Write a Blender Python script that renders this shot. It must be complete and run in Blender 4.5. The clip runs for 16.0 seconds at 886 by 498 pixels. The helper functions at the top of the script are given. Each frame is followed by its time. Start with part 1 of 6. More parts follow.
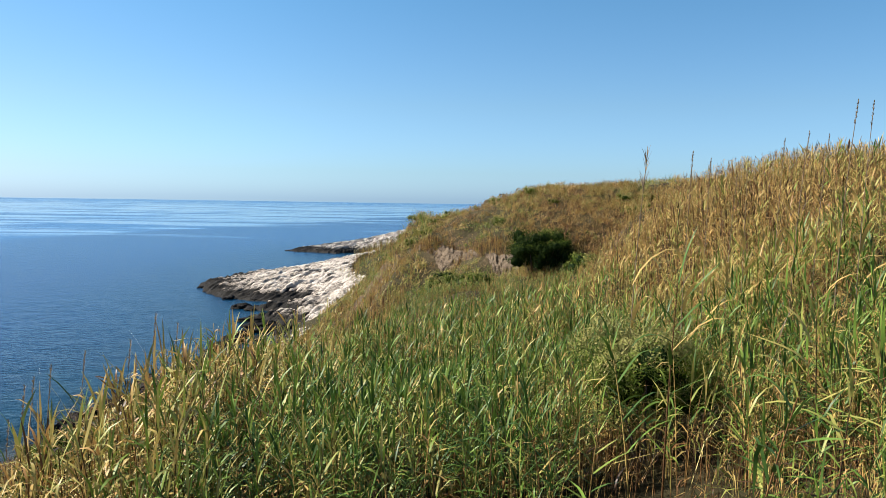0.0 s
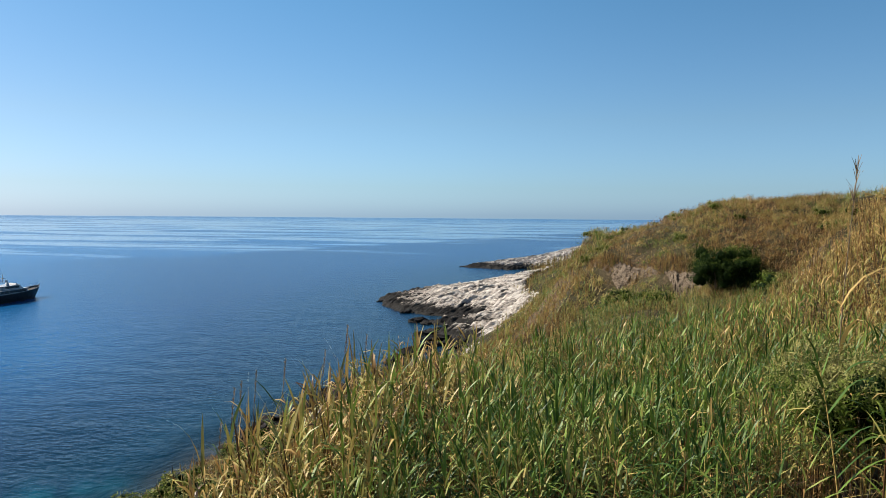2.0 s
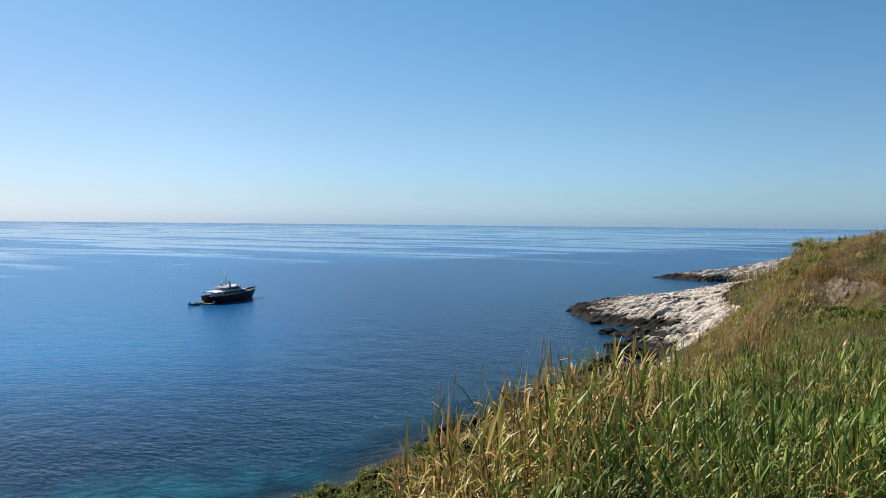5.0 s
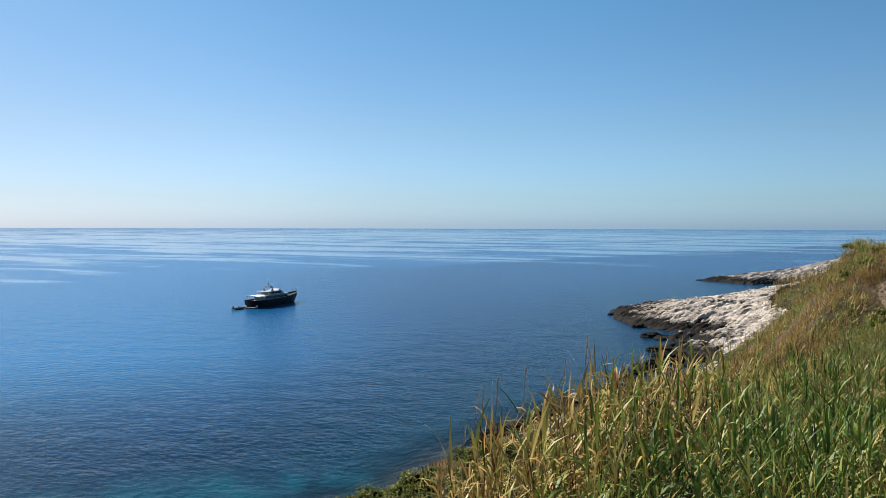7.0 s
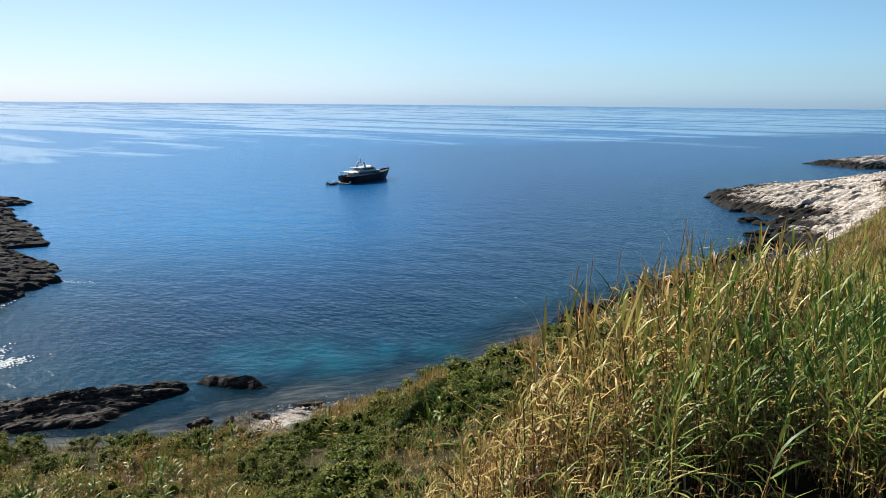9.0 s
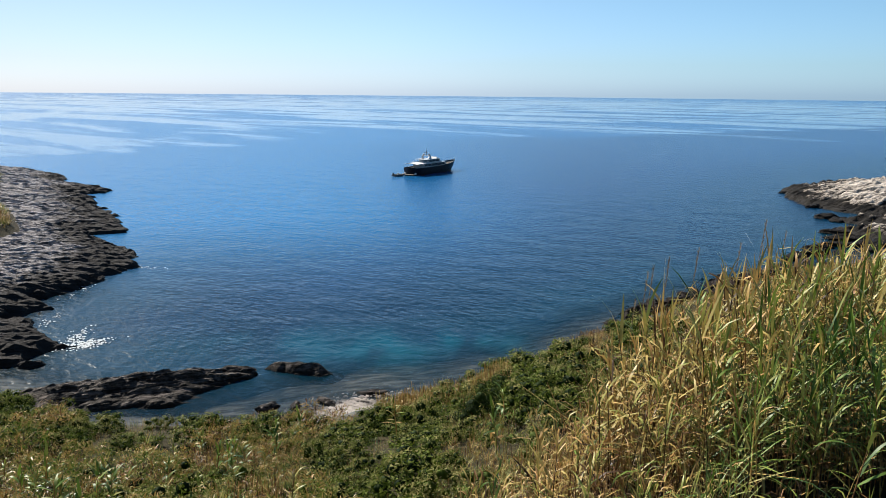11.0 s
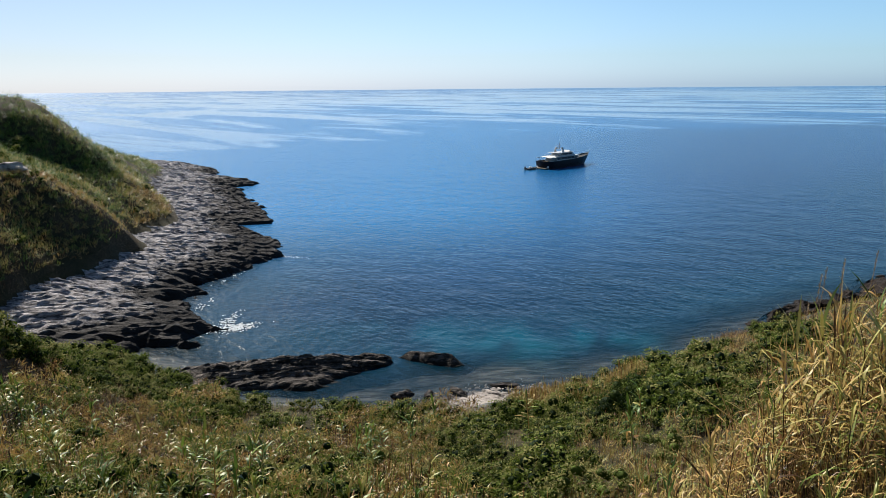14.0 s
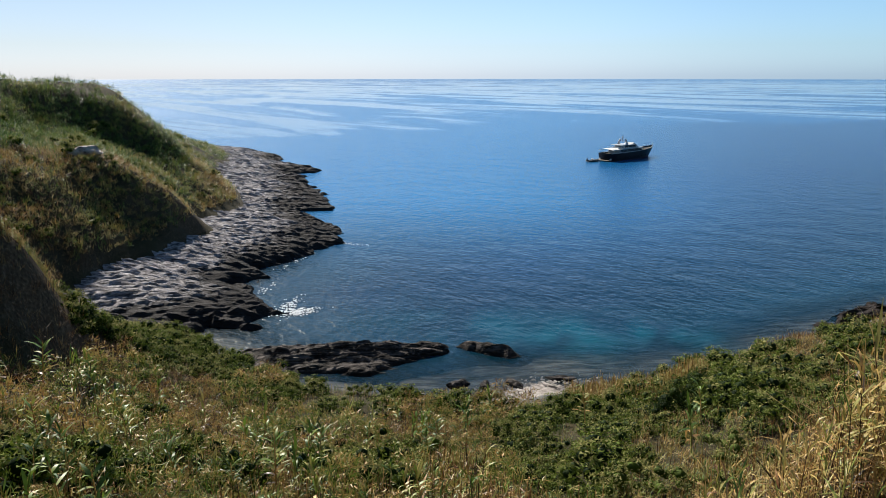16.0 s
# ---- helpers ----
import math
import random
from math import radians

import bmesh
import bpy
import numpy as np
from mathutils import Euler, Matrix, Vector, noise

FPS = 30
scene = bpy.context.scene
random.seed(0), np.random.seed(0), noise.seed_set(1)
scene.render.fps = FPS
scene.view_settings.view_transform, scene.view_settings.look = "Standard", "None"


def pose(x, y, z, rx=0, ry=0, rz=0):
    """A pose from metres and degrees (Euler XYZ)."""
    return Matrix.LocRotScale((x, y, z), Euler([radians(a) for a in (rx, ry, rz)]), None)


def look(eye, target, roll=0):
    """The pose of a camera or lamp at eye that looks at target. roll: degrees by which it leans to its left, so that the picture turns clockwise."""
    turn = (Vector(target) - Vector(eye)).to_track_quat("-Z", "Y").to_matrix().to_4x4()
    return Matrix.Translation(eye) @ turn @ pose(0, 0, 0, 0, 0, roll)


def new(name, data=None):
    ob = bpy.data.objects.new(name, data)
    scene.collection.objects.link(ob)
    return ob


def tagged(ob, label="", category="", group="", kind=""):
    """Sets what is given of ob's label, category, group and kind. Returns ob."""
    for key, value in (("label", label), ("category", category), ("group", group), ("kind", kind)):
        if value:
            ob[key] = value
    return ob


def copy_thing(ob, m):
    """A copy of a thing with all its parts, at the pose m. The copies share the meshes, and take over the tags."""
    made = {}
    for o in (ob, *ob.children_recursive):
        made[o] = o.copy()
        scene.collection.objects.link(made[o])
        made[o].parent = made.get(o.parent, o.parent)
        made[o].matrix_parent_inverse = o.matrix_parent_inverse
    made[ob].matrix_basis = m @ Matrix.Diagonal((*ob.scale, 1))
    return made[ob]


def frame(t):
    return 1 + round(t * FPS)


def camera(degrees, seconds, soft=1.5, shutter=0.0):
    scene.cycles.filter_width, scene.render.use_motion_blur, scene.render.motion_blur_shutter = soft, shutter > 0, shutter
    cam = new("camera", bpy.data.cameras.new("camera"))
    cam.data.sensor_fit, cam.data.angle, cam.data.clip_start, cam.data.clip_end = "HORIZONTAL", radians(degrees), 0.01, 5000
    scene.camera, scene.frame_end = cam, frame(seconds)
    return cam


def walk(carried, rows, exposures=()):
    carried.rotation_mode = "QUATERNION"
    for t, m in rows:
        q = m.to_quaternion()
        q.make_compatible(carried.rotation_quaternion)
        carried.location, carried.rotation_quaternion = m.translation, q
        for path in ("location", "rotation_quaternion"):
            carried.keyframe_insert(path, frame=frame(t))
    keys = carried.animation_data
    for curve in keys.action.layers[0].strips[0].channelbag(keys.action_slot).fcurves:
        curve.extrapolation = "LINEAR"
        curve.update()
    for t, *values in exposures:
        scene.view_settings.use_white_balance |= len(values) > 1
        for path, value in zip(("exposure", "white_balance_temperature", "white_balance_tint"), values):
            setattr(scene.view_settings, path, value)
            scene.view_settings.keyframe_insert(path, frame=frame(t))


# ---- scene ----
cam = camera(60.2, 16.0, soft=0.6)
PATH = [
    (0, (-0.005, 0.002, 25.008), (-0.011, 9.982, 24.369), 0.90),
    (0.5, (-0.029, 0.014, 25.002), (-0.800, 9.964, 24.361), 0.64),
    (1, (-0.050, 0.017, 25.004), (-1.274, 9.922, 24.364), 0.58),
    (1.5, (-0.084, 0.029, 25.001), (-1.741, 9.873, 24.399), 0.72),
    (2, (-0.105, 0.007, 25.003), (-2.349, 9.741, 24.553), 0.47),
    (2.5, (-0.120, -0.010, 25.001), (-2.927, 9.581, 24.625), 0.29),
    (3, (-0.147, -0.005, 24.994), (-3.493, 9.411, 24.628), 0.24),
    (3.5, (-0.170, -0.016, 24.988), (-4.025, 9.203, 24.629), 0.14),
    (4, (-0.180, -0.016, 24.987), (-4.317, 9.081, 24.621), 0.24),
    (4.5, (-0.201, 0.001, 24.980), (-4.510, 9.018, 24.617), 0.56),
    (5, (-0.202, -0.007, 24.981), (-4.754, 8.889, 24.620), 0.57),
    (7.5, (-0.240, 0.015, 24.980), (-5.363, 8.595, 24.604), 0.68),
    (8, (-0.235, -0.044, 24.991), (-5.553, 8.368, 24.019), 0.79),
    (8.5, (-0.239, -0.071, 24.990), (-5.891, 8.013, 23.348), 0.52),
    (9, (-0.232, -0.138, 25.005), (-6.110, 7.726, 23.107), 0.55),
    (9.5, (-0.232, -0.152, 25.007), (-6.328, 7.532, 23.057), 0.74),
    (12, (-0.279, -0.455, 25.119), (-6.960, 6.706, 23.102), 0.22),
    (12.5, (-0.287, -0.502, 25.133), (-7.148, 6.490, 23.125), -0.05),
    (13, (-0.323, -0.507, 25.111), (-7.610, 6.045, 23.117), -0.66),
    (13.5, (-0.306, -0.634, 25.134), (-7.824, 5.652, 23.144), -0.43),
    (14, (-0.321, -0.743, 25.154), (-7.975, 5.342, 23.060), -0.52),
    (14.5, (-0.341, -0.813, 25.170), (-8.077, 5.122, 22.949), -0.60),
    (15, (-0.337, -0.858, 25.193), (-8.228, 4.867, 22.968), -0.54),
    (15.5, (-0.350, -0.846, 25.184), (-8.378, 4.689, 22.966), -0.26),
    (16, (-0.338, -0.864, 25.175), (-8.420, 4.592, 22.957), -0.02),
]
walk(cam, [(t, look(eye, target, roll)) for t, eye, target, roll in PATH],
     [(0.0, 1.4), (1.5, 1.2), (2.5, 0.98), (3.5, 1.02), (5.0, 0.99), (7.5, 0.96), (8.5, 1.18), (9.5, 1.18), (12.0, 1.1), (16.0, 1.06)])

# ---- light ----
SUN_AZ, SUN_EL = 86.0, 37.0          # degrees to the left of +y, and above the horizon
world = bpy.data.worlds.new("sky")
scene.world = world
world.use_nodes = True
wn = world.node_tree.nodes
sky = wn.new("ShaderNodeTexSky")
sky.sky_type = "NISHITA"
sky.sun_disc = False
sky.sun_elevation = radians(SUN_EL)
sky.sun_rotation = radians(-SUN_AZ)
sky.altitude = 0.0
sky.air_density = 1.0
sky.dust_density = 0.6
sky.ozone_density = 2.0
wn["Background"].inputs["Strength"].default_value = 0.055
wl = world.node_tree.links
up = wn.new("ShaderNodeSeparateXYZ")
wl.new(wn.new("ShaderNodeTexCoord").outputs["Generated"], up.inputs[0])
haze = wn.new("ShaderNodeValToRGB")            # clean sea air: a pale band on the horizon, deeper blue with height
for e, (at, col) in zip((haze.color_ramp.elements[0], haze.color_ramp.elements[1], haze.color_ramp.elements.new(0.035), haze.color_ramp.elements.new(0.12), haze.color_ramp.elements.new(0.4)),
                        ((0.0, (0.68, 1.07, 1.86)), (1.0, (0.36, 0.86, 1.15)), (0.035, (0.665, 0.97, 1.44)), (0.12, (0.69, 0.95, 1.18)), (0.4, (0.49, 1.0, 1.15)))):
    e.position, e.color = at, (*col, 1)
wl.new(up.outputs[2], haze.inputs[0])
tint = wn.new("ShaderNodeMix")
tint.data_type, tint.blend_type = "RGBA", "MULTIPLY"
tint.inputs[0].default_value = 1.0
wl.new(sky.outputs["Color"], tint.inputs[6])
toward = wn.new("ShaderNodeVectorMath")        # whiter glare on the sun's side
toward.operation = "DOT_PRODUCT"
toward.inputs[1].default_value = (-math.sin(radians(SUN_AZ)), math.cos(radians(SUN_AZ)), 0)
wl.new(up.inputs[0].links[0].from_socket, toward.inputs[0])
glare = wn.new("ShaderNodeMapRange")
glare.interpolation_type = "SMOOTHSTEP"
glare.inputs[1].default_value, glare.inputs[2].default_value = 0.25, 1.0
wl.new(toward.outputs["Value"], glare.inputs[0])
warm = wn.new("ShaderNodeMix")
warm.data_type, warm.blend_type = "RGBA", "MULTIPLY"
wl.new(glare.outputs[0], warm.inputs[0])
wl.new(haze.outputs[0], warm.inputs[6])
warm.inputs[7].default_value = (0.85, 0.73, 0.73, 1)
wl.new(warm.outputs[2], tint.inputs[7])
side = wn.new("ShaderNodeFloatCurve")
for at, k in ((0.25, 0.85), (0.6, 0.97), (0.8, 1.07), (0.9, 1.13)):
    side.mapping.curves[0].points.new(at, k * 0.5)
side.mapping.curves[0].points[0].location = (0.0, 0.41)
side.mapping.curves[0].points[-1].location = (1.0, 0.42)
side.mapping.update()
half = wn.new("ShaderNodeMath")
half.operation = "MULTIPLY_ADD"
half.inputs[1].default_value, half.inputs[2].default_value = 0.5, 0.5
wl.new(toward.outputs["Value"], half.inputs[0])
wl.new(half.outputs[0], side.inputs["Value"])
twice = wn.new("ShaderNodeMath")
twice.operation = "MULTIPLY"
twice.inputs[1].default_value = 2.0
wl.new(side.outputs[0], twice.inputs[0])
shaded = wn.new("ShaderNodeVectorMath")
shaded.operation = "SCALE"
wl.new(tint.outputs[2], shaded.inputs[0])
wl.new(twice.outputs[0], shaded.inputs["Scale"])
wl.new(shaded.outputs[0], wn["Background"].inputs["Color"])
sun_data = bpy.data.lights.new("sun", "SUN")
sun_data.energy, sun_data.angle, sun_data.color = 5.0, radians(0.6), (1.0, 0.93, 0.82)
sun = new("sun", sun_data)
to_sun = Vector((-math.sin(radians(SUN_AZ)) * math.cos(radians(SUN_EL)), math.cos(radians(SUN_AZ)) * math.cos(radians(SUN_EL)), math.sin(radians(SUN_EL))))
sun.matrix_world = look(to_sun * 300, (0, 0, 0))


# ---- materials ----
def material(name):
    m = bpy.data.materials.new(name)
    m.use_nodes = True
    n = m.node_tree.nodes
    return m, n, m.node_tree.links, n["Principled BSDF"]


def ramp(nodes, stops, interpolation="LINEAR"):
    r = nodes.new("ShaderNodeValToRGB")
    r.color_ramp.interpolation = interpolation
    while len(r.color_ramp.elements) < len(stops):
        r.color_ramp.elements.new(0.5)
    for e, (at, col) in zip(r.color_ramp.elements, stops):
        e.position, e.color = at, (*col, 1)
    return r


def noise_node(nodes, links, scale, detail=4.0, vector=None, rough=0.55):
    t = nodes.new("ShaderNodeTexNoise")
    t.inputs["Scale"].default_value, t.inputs["Detail"].default_value = scale, detail
    t.inputs["Roughness"].default_value = rough
    if vector is not None:
        links.new(vector, t.inputs["Vector"])
    return t


def math_node(nodes, links, op, a, b=None, clamp=False):
    m = nodes.new("ShaderNodeMath")
    m.operation, m.use_clamp = op, clamp
    for k, v in enumerate((a, b)):
        if v is None:
            continue
        if isinstance(v, (int, float)):
            m.inputs[k].default_value = v
        else:
            links.new(v, m.inputs[k])
    return m.outputs[0]


def mix_node(nodes, links, factor, a, b, blend="MIX"):
    m = nodes.new("ShaderNodeMix")
    m.data_type, m.blend_type = "RGBA", blend
    for key, v in ((0, factor), (6, a), (7, b)):
        if isinstance(v, (int, float)):
            m.inputs[key].default_value = v
        elif isinstance(v, tuple):
            m.inputs[key].default_value = (*v, 1)
        else:
            links.new(v, m.inputs[key])
    return m.outputs[2]


def bump_node(nodes, links, height, strength, distance, to):
    b = nodes.new("ShaderNodeBump")
    b.inputs["Strength"].default_value, b.inputs["Distance"].default_value = strength, distance
    links.new(height, b.inputs["Height"])
    links.new(b.outputs[0], to)
    return b


def plain(name, colour, rough=0.5, metal=0.0, spots=0.12, scale=3.0):
    """A painted or simple surface with a little wear in its colour and gloss."""
    colour = tuple(c * 0.78 for c in colour)
    m, n, l, p = material(name)
    co = n.new("ShaderNodeTexCoord").outputs["Object"]
    t = noise_node(n, l, scale, 5, co)
    dark = tuple(c * (1 - spots) for c in colour)
    l.new(mix_node(n, l, t.outputs["Fac"], dark, tuple(min(1, c * (1 + spots)) for c in colour)), p.inputs["Base Color"])
    l.new(math_node(n, l, "MULTIPLY_ADD", t.outputs["Fac"], 0.15), p.inputs["Roughness"])
    p.inputs["Roughness"].links[0].from_node.inputs[2].default_value = rough - 0.07
    p.inputs["Metallic"].default_value = metal
    return m


def leaf_material(name, stops, thin=0.35, gloss=0.45, shine=0.2):
    """Leaves and stems: colour by tone, the plant's dryness plus painted shade, with leaf to leaf variation, some light
    passing through.
    """
    m, n, l, p = material(name)
    tone = n.new("ShaderNodeAttribute")
    tone.attribute_name = "tone"
    geo = n.new("ShaderNodeNewGeometry")
    isl = math_node(n, l, "MULTIPLY_ADD", geo.outputs["Random Per Island"], 0.22)
    isl.node.inputs[2].default_value = -0.11
    f = math_node(n, l, "ADD", tone.outputs["Fac"], isl, True)
    r = ramp(n, stops)
    l.new(f, r.inputs[0])
    t = noise_node(n, l, 9.0, 3, n.new("ShaderNodeTexCoord").outputs["Object"])
    v = n.new("ShaderNodeHueSaturation")
    l.new(r.outputs[0], v.inputs["Color"])
    val = math_node(n, l, "MULTIPLY_ADD", t.outputs["Fac"], 0.6)
    val.node.inputs[2].default_value = 0.42
    l.new(val, v.inputs["Value"])
    l.new(v.outputs[0], p.inputs["Base Color"])
    p.inputs["Roughness"].default_value = gloss
    p.inputs["Specular IOR Level"].default_value = shine
    tr = n.new("ShaderNodeBsdfTranslucent")
    l.new(v.outputs[0], tr.inputs["Color"])
    mx = n.new("ShaderNodeMixShader")
    mx.inputs[0].default_value = thin
    l.new(p.outputs[0], mx.inputs[1])
    l.new(tr.outputs[0], mx.inputs[2])
    l.new(mx.outputs[0], n["Material Output"].inputs["Surface"])
    return m


# last stops: dead brown, taken near black to paint shaded gaps
REED = leaf_material("reed_leaf", [(0.0, (0.045, 0.098, 0.016)), (0.2, (0.165, 0.262, 0.038)), (0.48, (0.46, 0.37, 0.115)), (0.74, (0.55, 0.335, 0.115)), (0.88, (0.25, 0.12, 0.045)), (1.0, (0.06, 0.034, 0.018))], 0.2, 0.48, 0.24)
# the dark end paints shade inside the crowns
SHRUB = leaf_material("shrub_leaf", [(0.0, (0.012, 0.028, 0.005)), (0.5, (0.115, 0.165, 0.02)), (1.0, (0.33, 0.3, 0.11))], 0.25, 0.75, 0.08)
PLUME = leaf_material("plume", [(0.0, (0.34, 0.27, 0.18)), (1.0, (0.2, 0.13, 0.085))], 0.3, 0.7)


def ground_material():
    m, n, l, p = material("soil_and_litter")
    geo = n.new("ShaderNodeNewGeometry")
    pos = geo.outputs["Position"]
    a, b = noise_node(n, l, 0.35, 6, pos), noise_node(n, l, 5.0, 6, pos)
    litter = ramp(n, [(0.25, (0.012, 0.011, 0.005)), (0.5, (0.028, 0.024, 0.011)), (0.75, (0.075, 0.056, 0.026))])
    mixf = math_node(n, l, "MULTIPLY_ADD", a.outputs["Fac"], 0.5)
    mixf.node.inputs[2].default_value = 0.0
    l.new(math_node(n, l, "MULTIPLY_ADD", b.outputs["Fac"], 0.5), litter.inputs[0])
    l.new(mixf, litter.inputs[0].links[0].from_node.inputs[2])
    earth = ramp(n, [(0.3, (0.034, 0.022, 0.013)), (0.55, (0.083, 0.056, 0.034)), (0.75, (0.180, 0.128, 0.083))])
    l.new(b.outputs["Fac"], earth.inputs[0])
    sep = n.new("ShaderNodeSeparateXYZ")
    l.new(geo.outputs["True Normal"], sep.inputs[0])
    steep = n.new("ShaderNodeMapRange")
    steep.inputs[1].default_value, steep.inputs[2].default_value = 0.72, 0.52
    l.new(sep.outputs[2], steep.inputs[0])
    dry = mix_node(n, l, steep.outputs[0], litter.outputs[0], earth.outputs[0])
    weedy = ramp(n, [(0.38, (0.022, 0.026, 0.026)), (0.5, (0.06, 0.065, 0.065)), (0.66, (0.17, 0.165, 0.15))])
    strata = n.new("ShaderNodeMapping")
    strata.vector_type = "TEXTURE"
    strata.inputs["Rotation"].default_value[2] = radians(56)
    strata.inputs["Scale"].default_value = (3.0, 0.9, 1)
    l.new(pos, strata.inputs[0])
    l.new(noise_node(n, l, 1.0, 6, strata.outputs[0], 0.65).outputs["Fac"], weedy.inputs[0])
    wet = n.new("ShaderNodeSeparateXYZ")
    l.new(pos, wet.inputs[0])
    wash = n.new("ShaderNodeMapRange")
    wash.inputs[1].default_value, wash.inputs[2].default_value = 0.4, 1.2
    l.new(wet.outputs[2], wash.inputs[0])
    l.new(mix_node(n, l, wash.outputs[0], weedy.outputs[0], dry), p.inputs["Base Color"])
    p.inputs["Roughness"].default_value = 0.95
    p.inputs["Specular IOR Level"].default_value = 0.1
    bump_node(n, l, b.outputs["Fac"], 0.8, 0.12, p.inputs["Normal"])
    return m


def rock_material(name, pale, mid, wet, tide, spread, beds=0.0, thin=1.0, cracks=0.0):
    """Bedded limestone: pale where dry, black with lichen in the spray zone, cracks along the beds."""
    pale, mid, wet = (tuple(c * 0.76 for c in q) for q in (pale, mid, wet))
    m, n, l, p = material(name)
    geo = n.new("ShaderNodeNewGeometry")
    pos = geo.outputs["Position"]
    big, fine = noise_node(n, l, 0.16, 5, pos), noise_node(n, l, 1.6, 8, pos, 0.65)
    grain = noise_node(n, l, 9.0, 4, pos)
    dry = ramp(n, [(0.37 + cracks, tuple(c * 0.25 for c in mid)), (0.43 + cracks, mid), (0.53 + cracks, pale)])
    mp = n.new("ShaderNodeMapping")
    mp.vector_type = "TEXTURE"
    mp.inputs["Rotation"].default_value[2] = radians(beds)
    mp.inputs["Scale"].default_value = (7.0 / thin, 1.0 / thin, 0.7 / thin)
    l.new(pos, mp.inputs[0])
    bedding = noise_node(n, l, 1.0, 7, mp.outputs[0], 0.68)
    l.new(mix_node(n, l, 0.72, fine.outputs["Fac"], bedding.outputs["Fac"]), dry.inputs[0])
    sep = n.new("ShaderNodeSeparateXYZ")
    l.new(pos, sep.inputs[0])
    z = math_node(n, l, "MULTIPLY_ADD", big.outputs["Fac"], -spread * 2.4)
    l.new(sep.outputs[2], z.node.inputs[2])
    z2 = math_node(n, l, "MULTIPLY_ADD", bedding.outputs["Fac"], -spread * 4.6)
    l.new(z, z2.node.inputs[2])
    k = n.new("ShaderNodeMapRange")
    k.inputs[1].default_value, k.inputs[2].default_value = tide - spread * 3.7, tide - spread * 3.2
    l.new(z2, k.inputs[0])
    black = mix_node(n, l, grain.outputs["Fac"], tuple(c * 0.6 for c in wet), tuple(c * 1.6 for c in wet))
    l.new(mix_node(n, l, k.outputs[0], black, dry.outputs[0]), p.inputs["Base Color"])
    p.inputs["Roughness"].default_value = 0.85
    p.inputs["Specular IOR Level"].default_value = 0.12
    h = math_node(n, l, "MULTIPLY_ADD", grain.outputs["Fac"], 0.3)
    l.new(bedding.outputs["Fac"], h.node.inputs[2])
    bump_node(n, l, h, 1.0, 0.6, p.inputs["Normal"])
    return m


def water_material():
    """Clear sea: the bed shows in the shallows, teal over sand, deep blue farther out; calm slicks and ruffled stretches."""
    m, n, l, p = material("sea_water")
    geo = n.new("ShaderNodeNewGeometry")
    pos = geo.outputs["Position"]
    dep = n.new("ShaderNodeAttribute")
    dep.attribute_name = "depth"
    mp = n.new("ShaderNodeMapping")
    mp.inputs["Rotation"].default_value[2] = radians(28)
    mp.inputs["Scale"].default_value = (0.0035, 0.016, 1)
    l.new(pos, mp.inputs[0])
    slick = noise_node(n, l, 1.0, 5, mp.outputs[0], 0.6)
    slick.inputs["Distortion"].default_value = 0.6
    blotch = noise_node(n, l, 0.055, 4, pos)
    d = math_node(n, l, "MULTIPLY_ADD", blotch.outputs["Fac"], 7.0)
    l.new(dep.outputs["Fac"], d.node.inputs[2])
    d = math_node(n, l, "ADD", d, -3.5)
    dn = math_node(n, l, "MULTIPLY", d, 1 / 14.0, True)
    col = ramp(n, [(0.0, (0.0030, 0.0163, 0.0266)), (0.10, (0.0002, 0.0165, 0.0330)), (0.26, (0.0003, 0.0130, 0.0340)), (0.5, (0.0004, 0.0155, 0.0470)), (1.0, (0.0010, 0.0200, 0.0780))])
    l.new(dn, col.inputs[0])
    sand = n.new("ShaderNodeAttribute")
    sand.attribute_name = "sand"
    ln = n.new("ShaderNodeVectorMath")
    ln.operation = "LENGTH"
    l.new(pos, ln.inputs[0])
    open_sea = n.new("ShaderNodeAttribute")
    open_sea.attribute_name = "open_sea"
    sea_glare = n.new("ShaderNodeAttribute")
    sea_glare.attribute_name = "sea_glare"
    # sky reflection far off and sunward glare, painted into the base colour
    deep = mix_node(n, l, sea_glare.outputs["Fac"], mix_node(n, l, open_sea.outputs["Fac"], col.outputs[0], (0.0110, 0.0830, 0.2200)), (0.0045, 0.1020, 0.2600))
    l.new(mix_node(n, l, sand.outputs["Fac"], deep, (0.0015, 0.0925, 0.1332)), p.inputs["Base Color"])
    al = n.new("ShaderNodeMapRange")
    al.inputs[1].default_value, al.inputs[2].default_value = 0.0, 1.8
    al.inputs[3].default_value, al.inputs[4].default_value = 0.3, 1.0
    l.new(dep.outputs["Fac"], al.inputs[0])
    l.new(al.outputs[0], p.inputs["Alpha"])
    calm = n.new("ShaderNodeMapRange")
    calm.inputs[1].default_value, calm.inputs[2].default_value = 0.47, 0.56
    out = n.new("ShaderNodeMapRange")
    out.inputs[1].default_value, out.inputs[2].default_value = 250, 1100
    out.inputs[3].default_value, out.inputs[4].default_value = -0.2, -0.11
    l.new(ln.outputs["Value"], out.inputs[0])
    haze = n.new("ShaderNodeMapRange")
    haze.inputs[1].default_value, haze.inputs[2].default_value, haze.inputs[4].default_value = 1800, 4200, -0.12
    l.new(ln.outputs["Value"], haze.inputs[0])
    drift = math_node(n, l, "MULTIPLY_ADD", open_sea.outputs["Fac"], 0.2)
    l.new(math_node(n, l, "ADD", out.outputs[0], haze.outputs[0]), drift.node.inputs[2])
    l.new(math_node(n, l, "ADD", slick.outputs["Fac"], drift), calm.inputs[0])
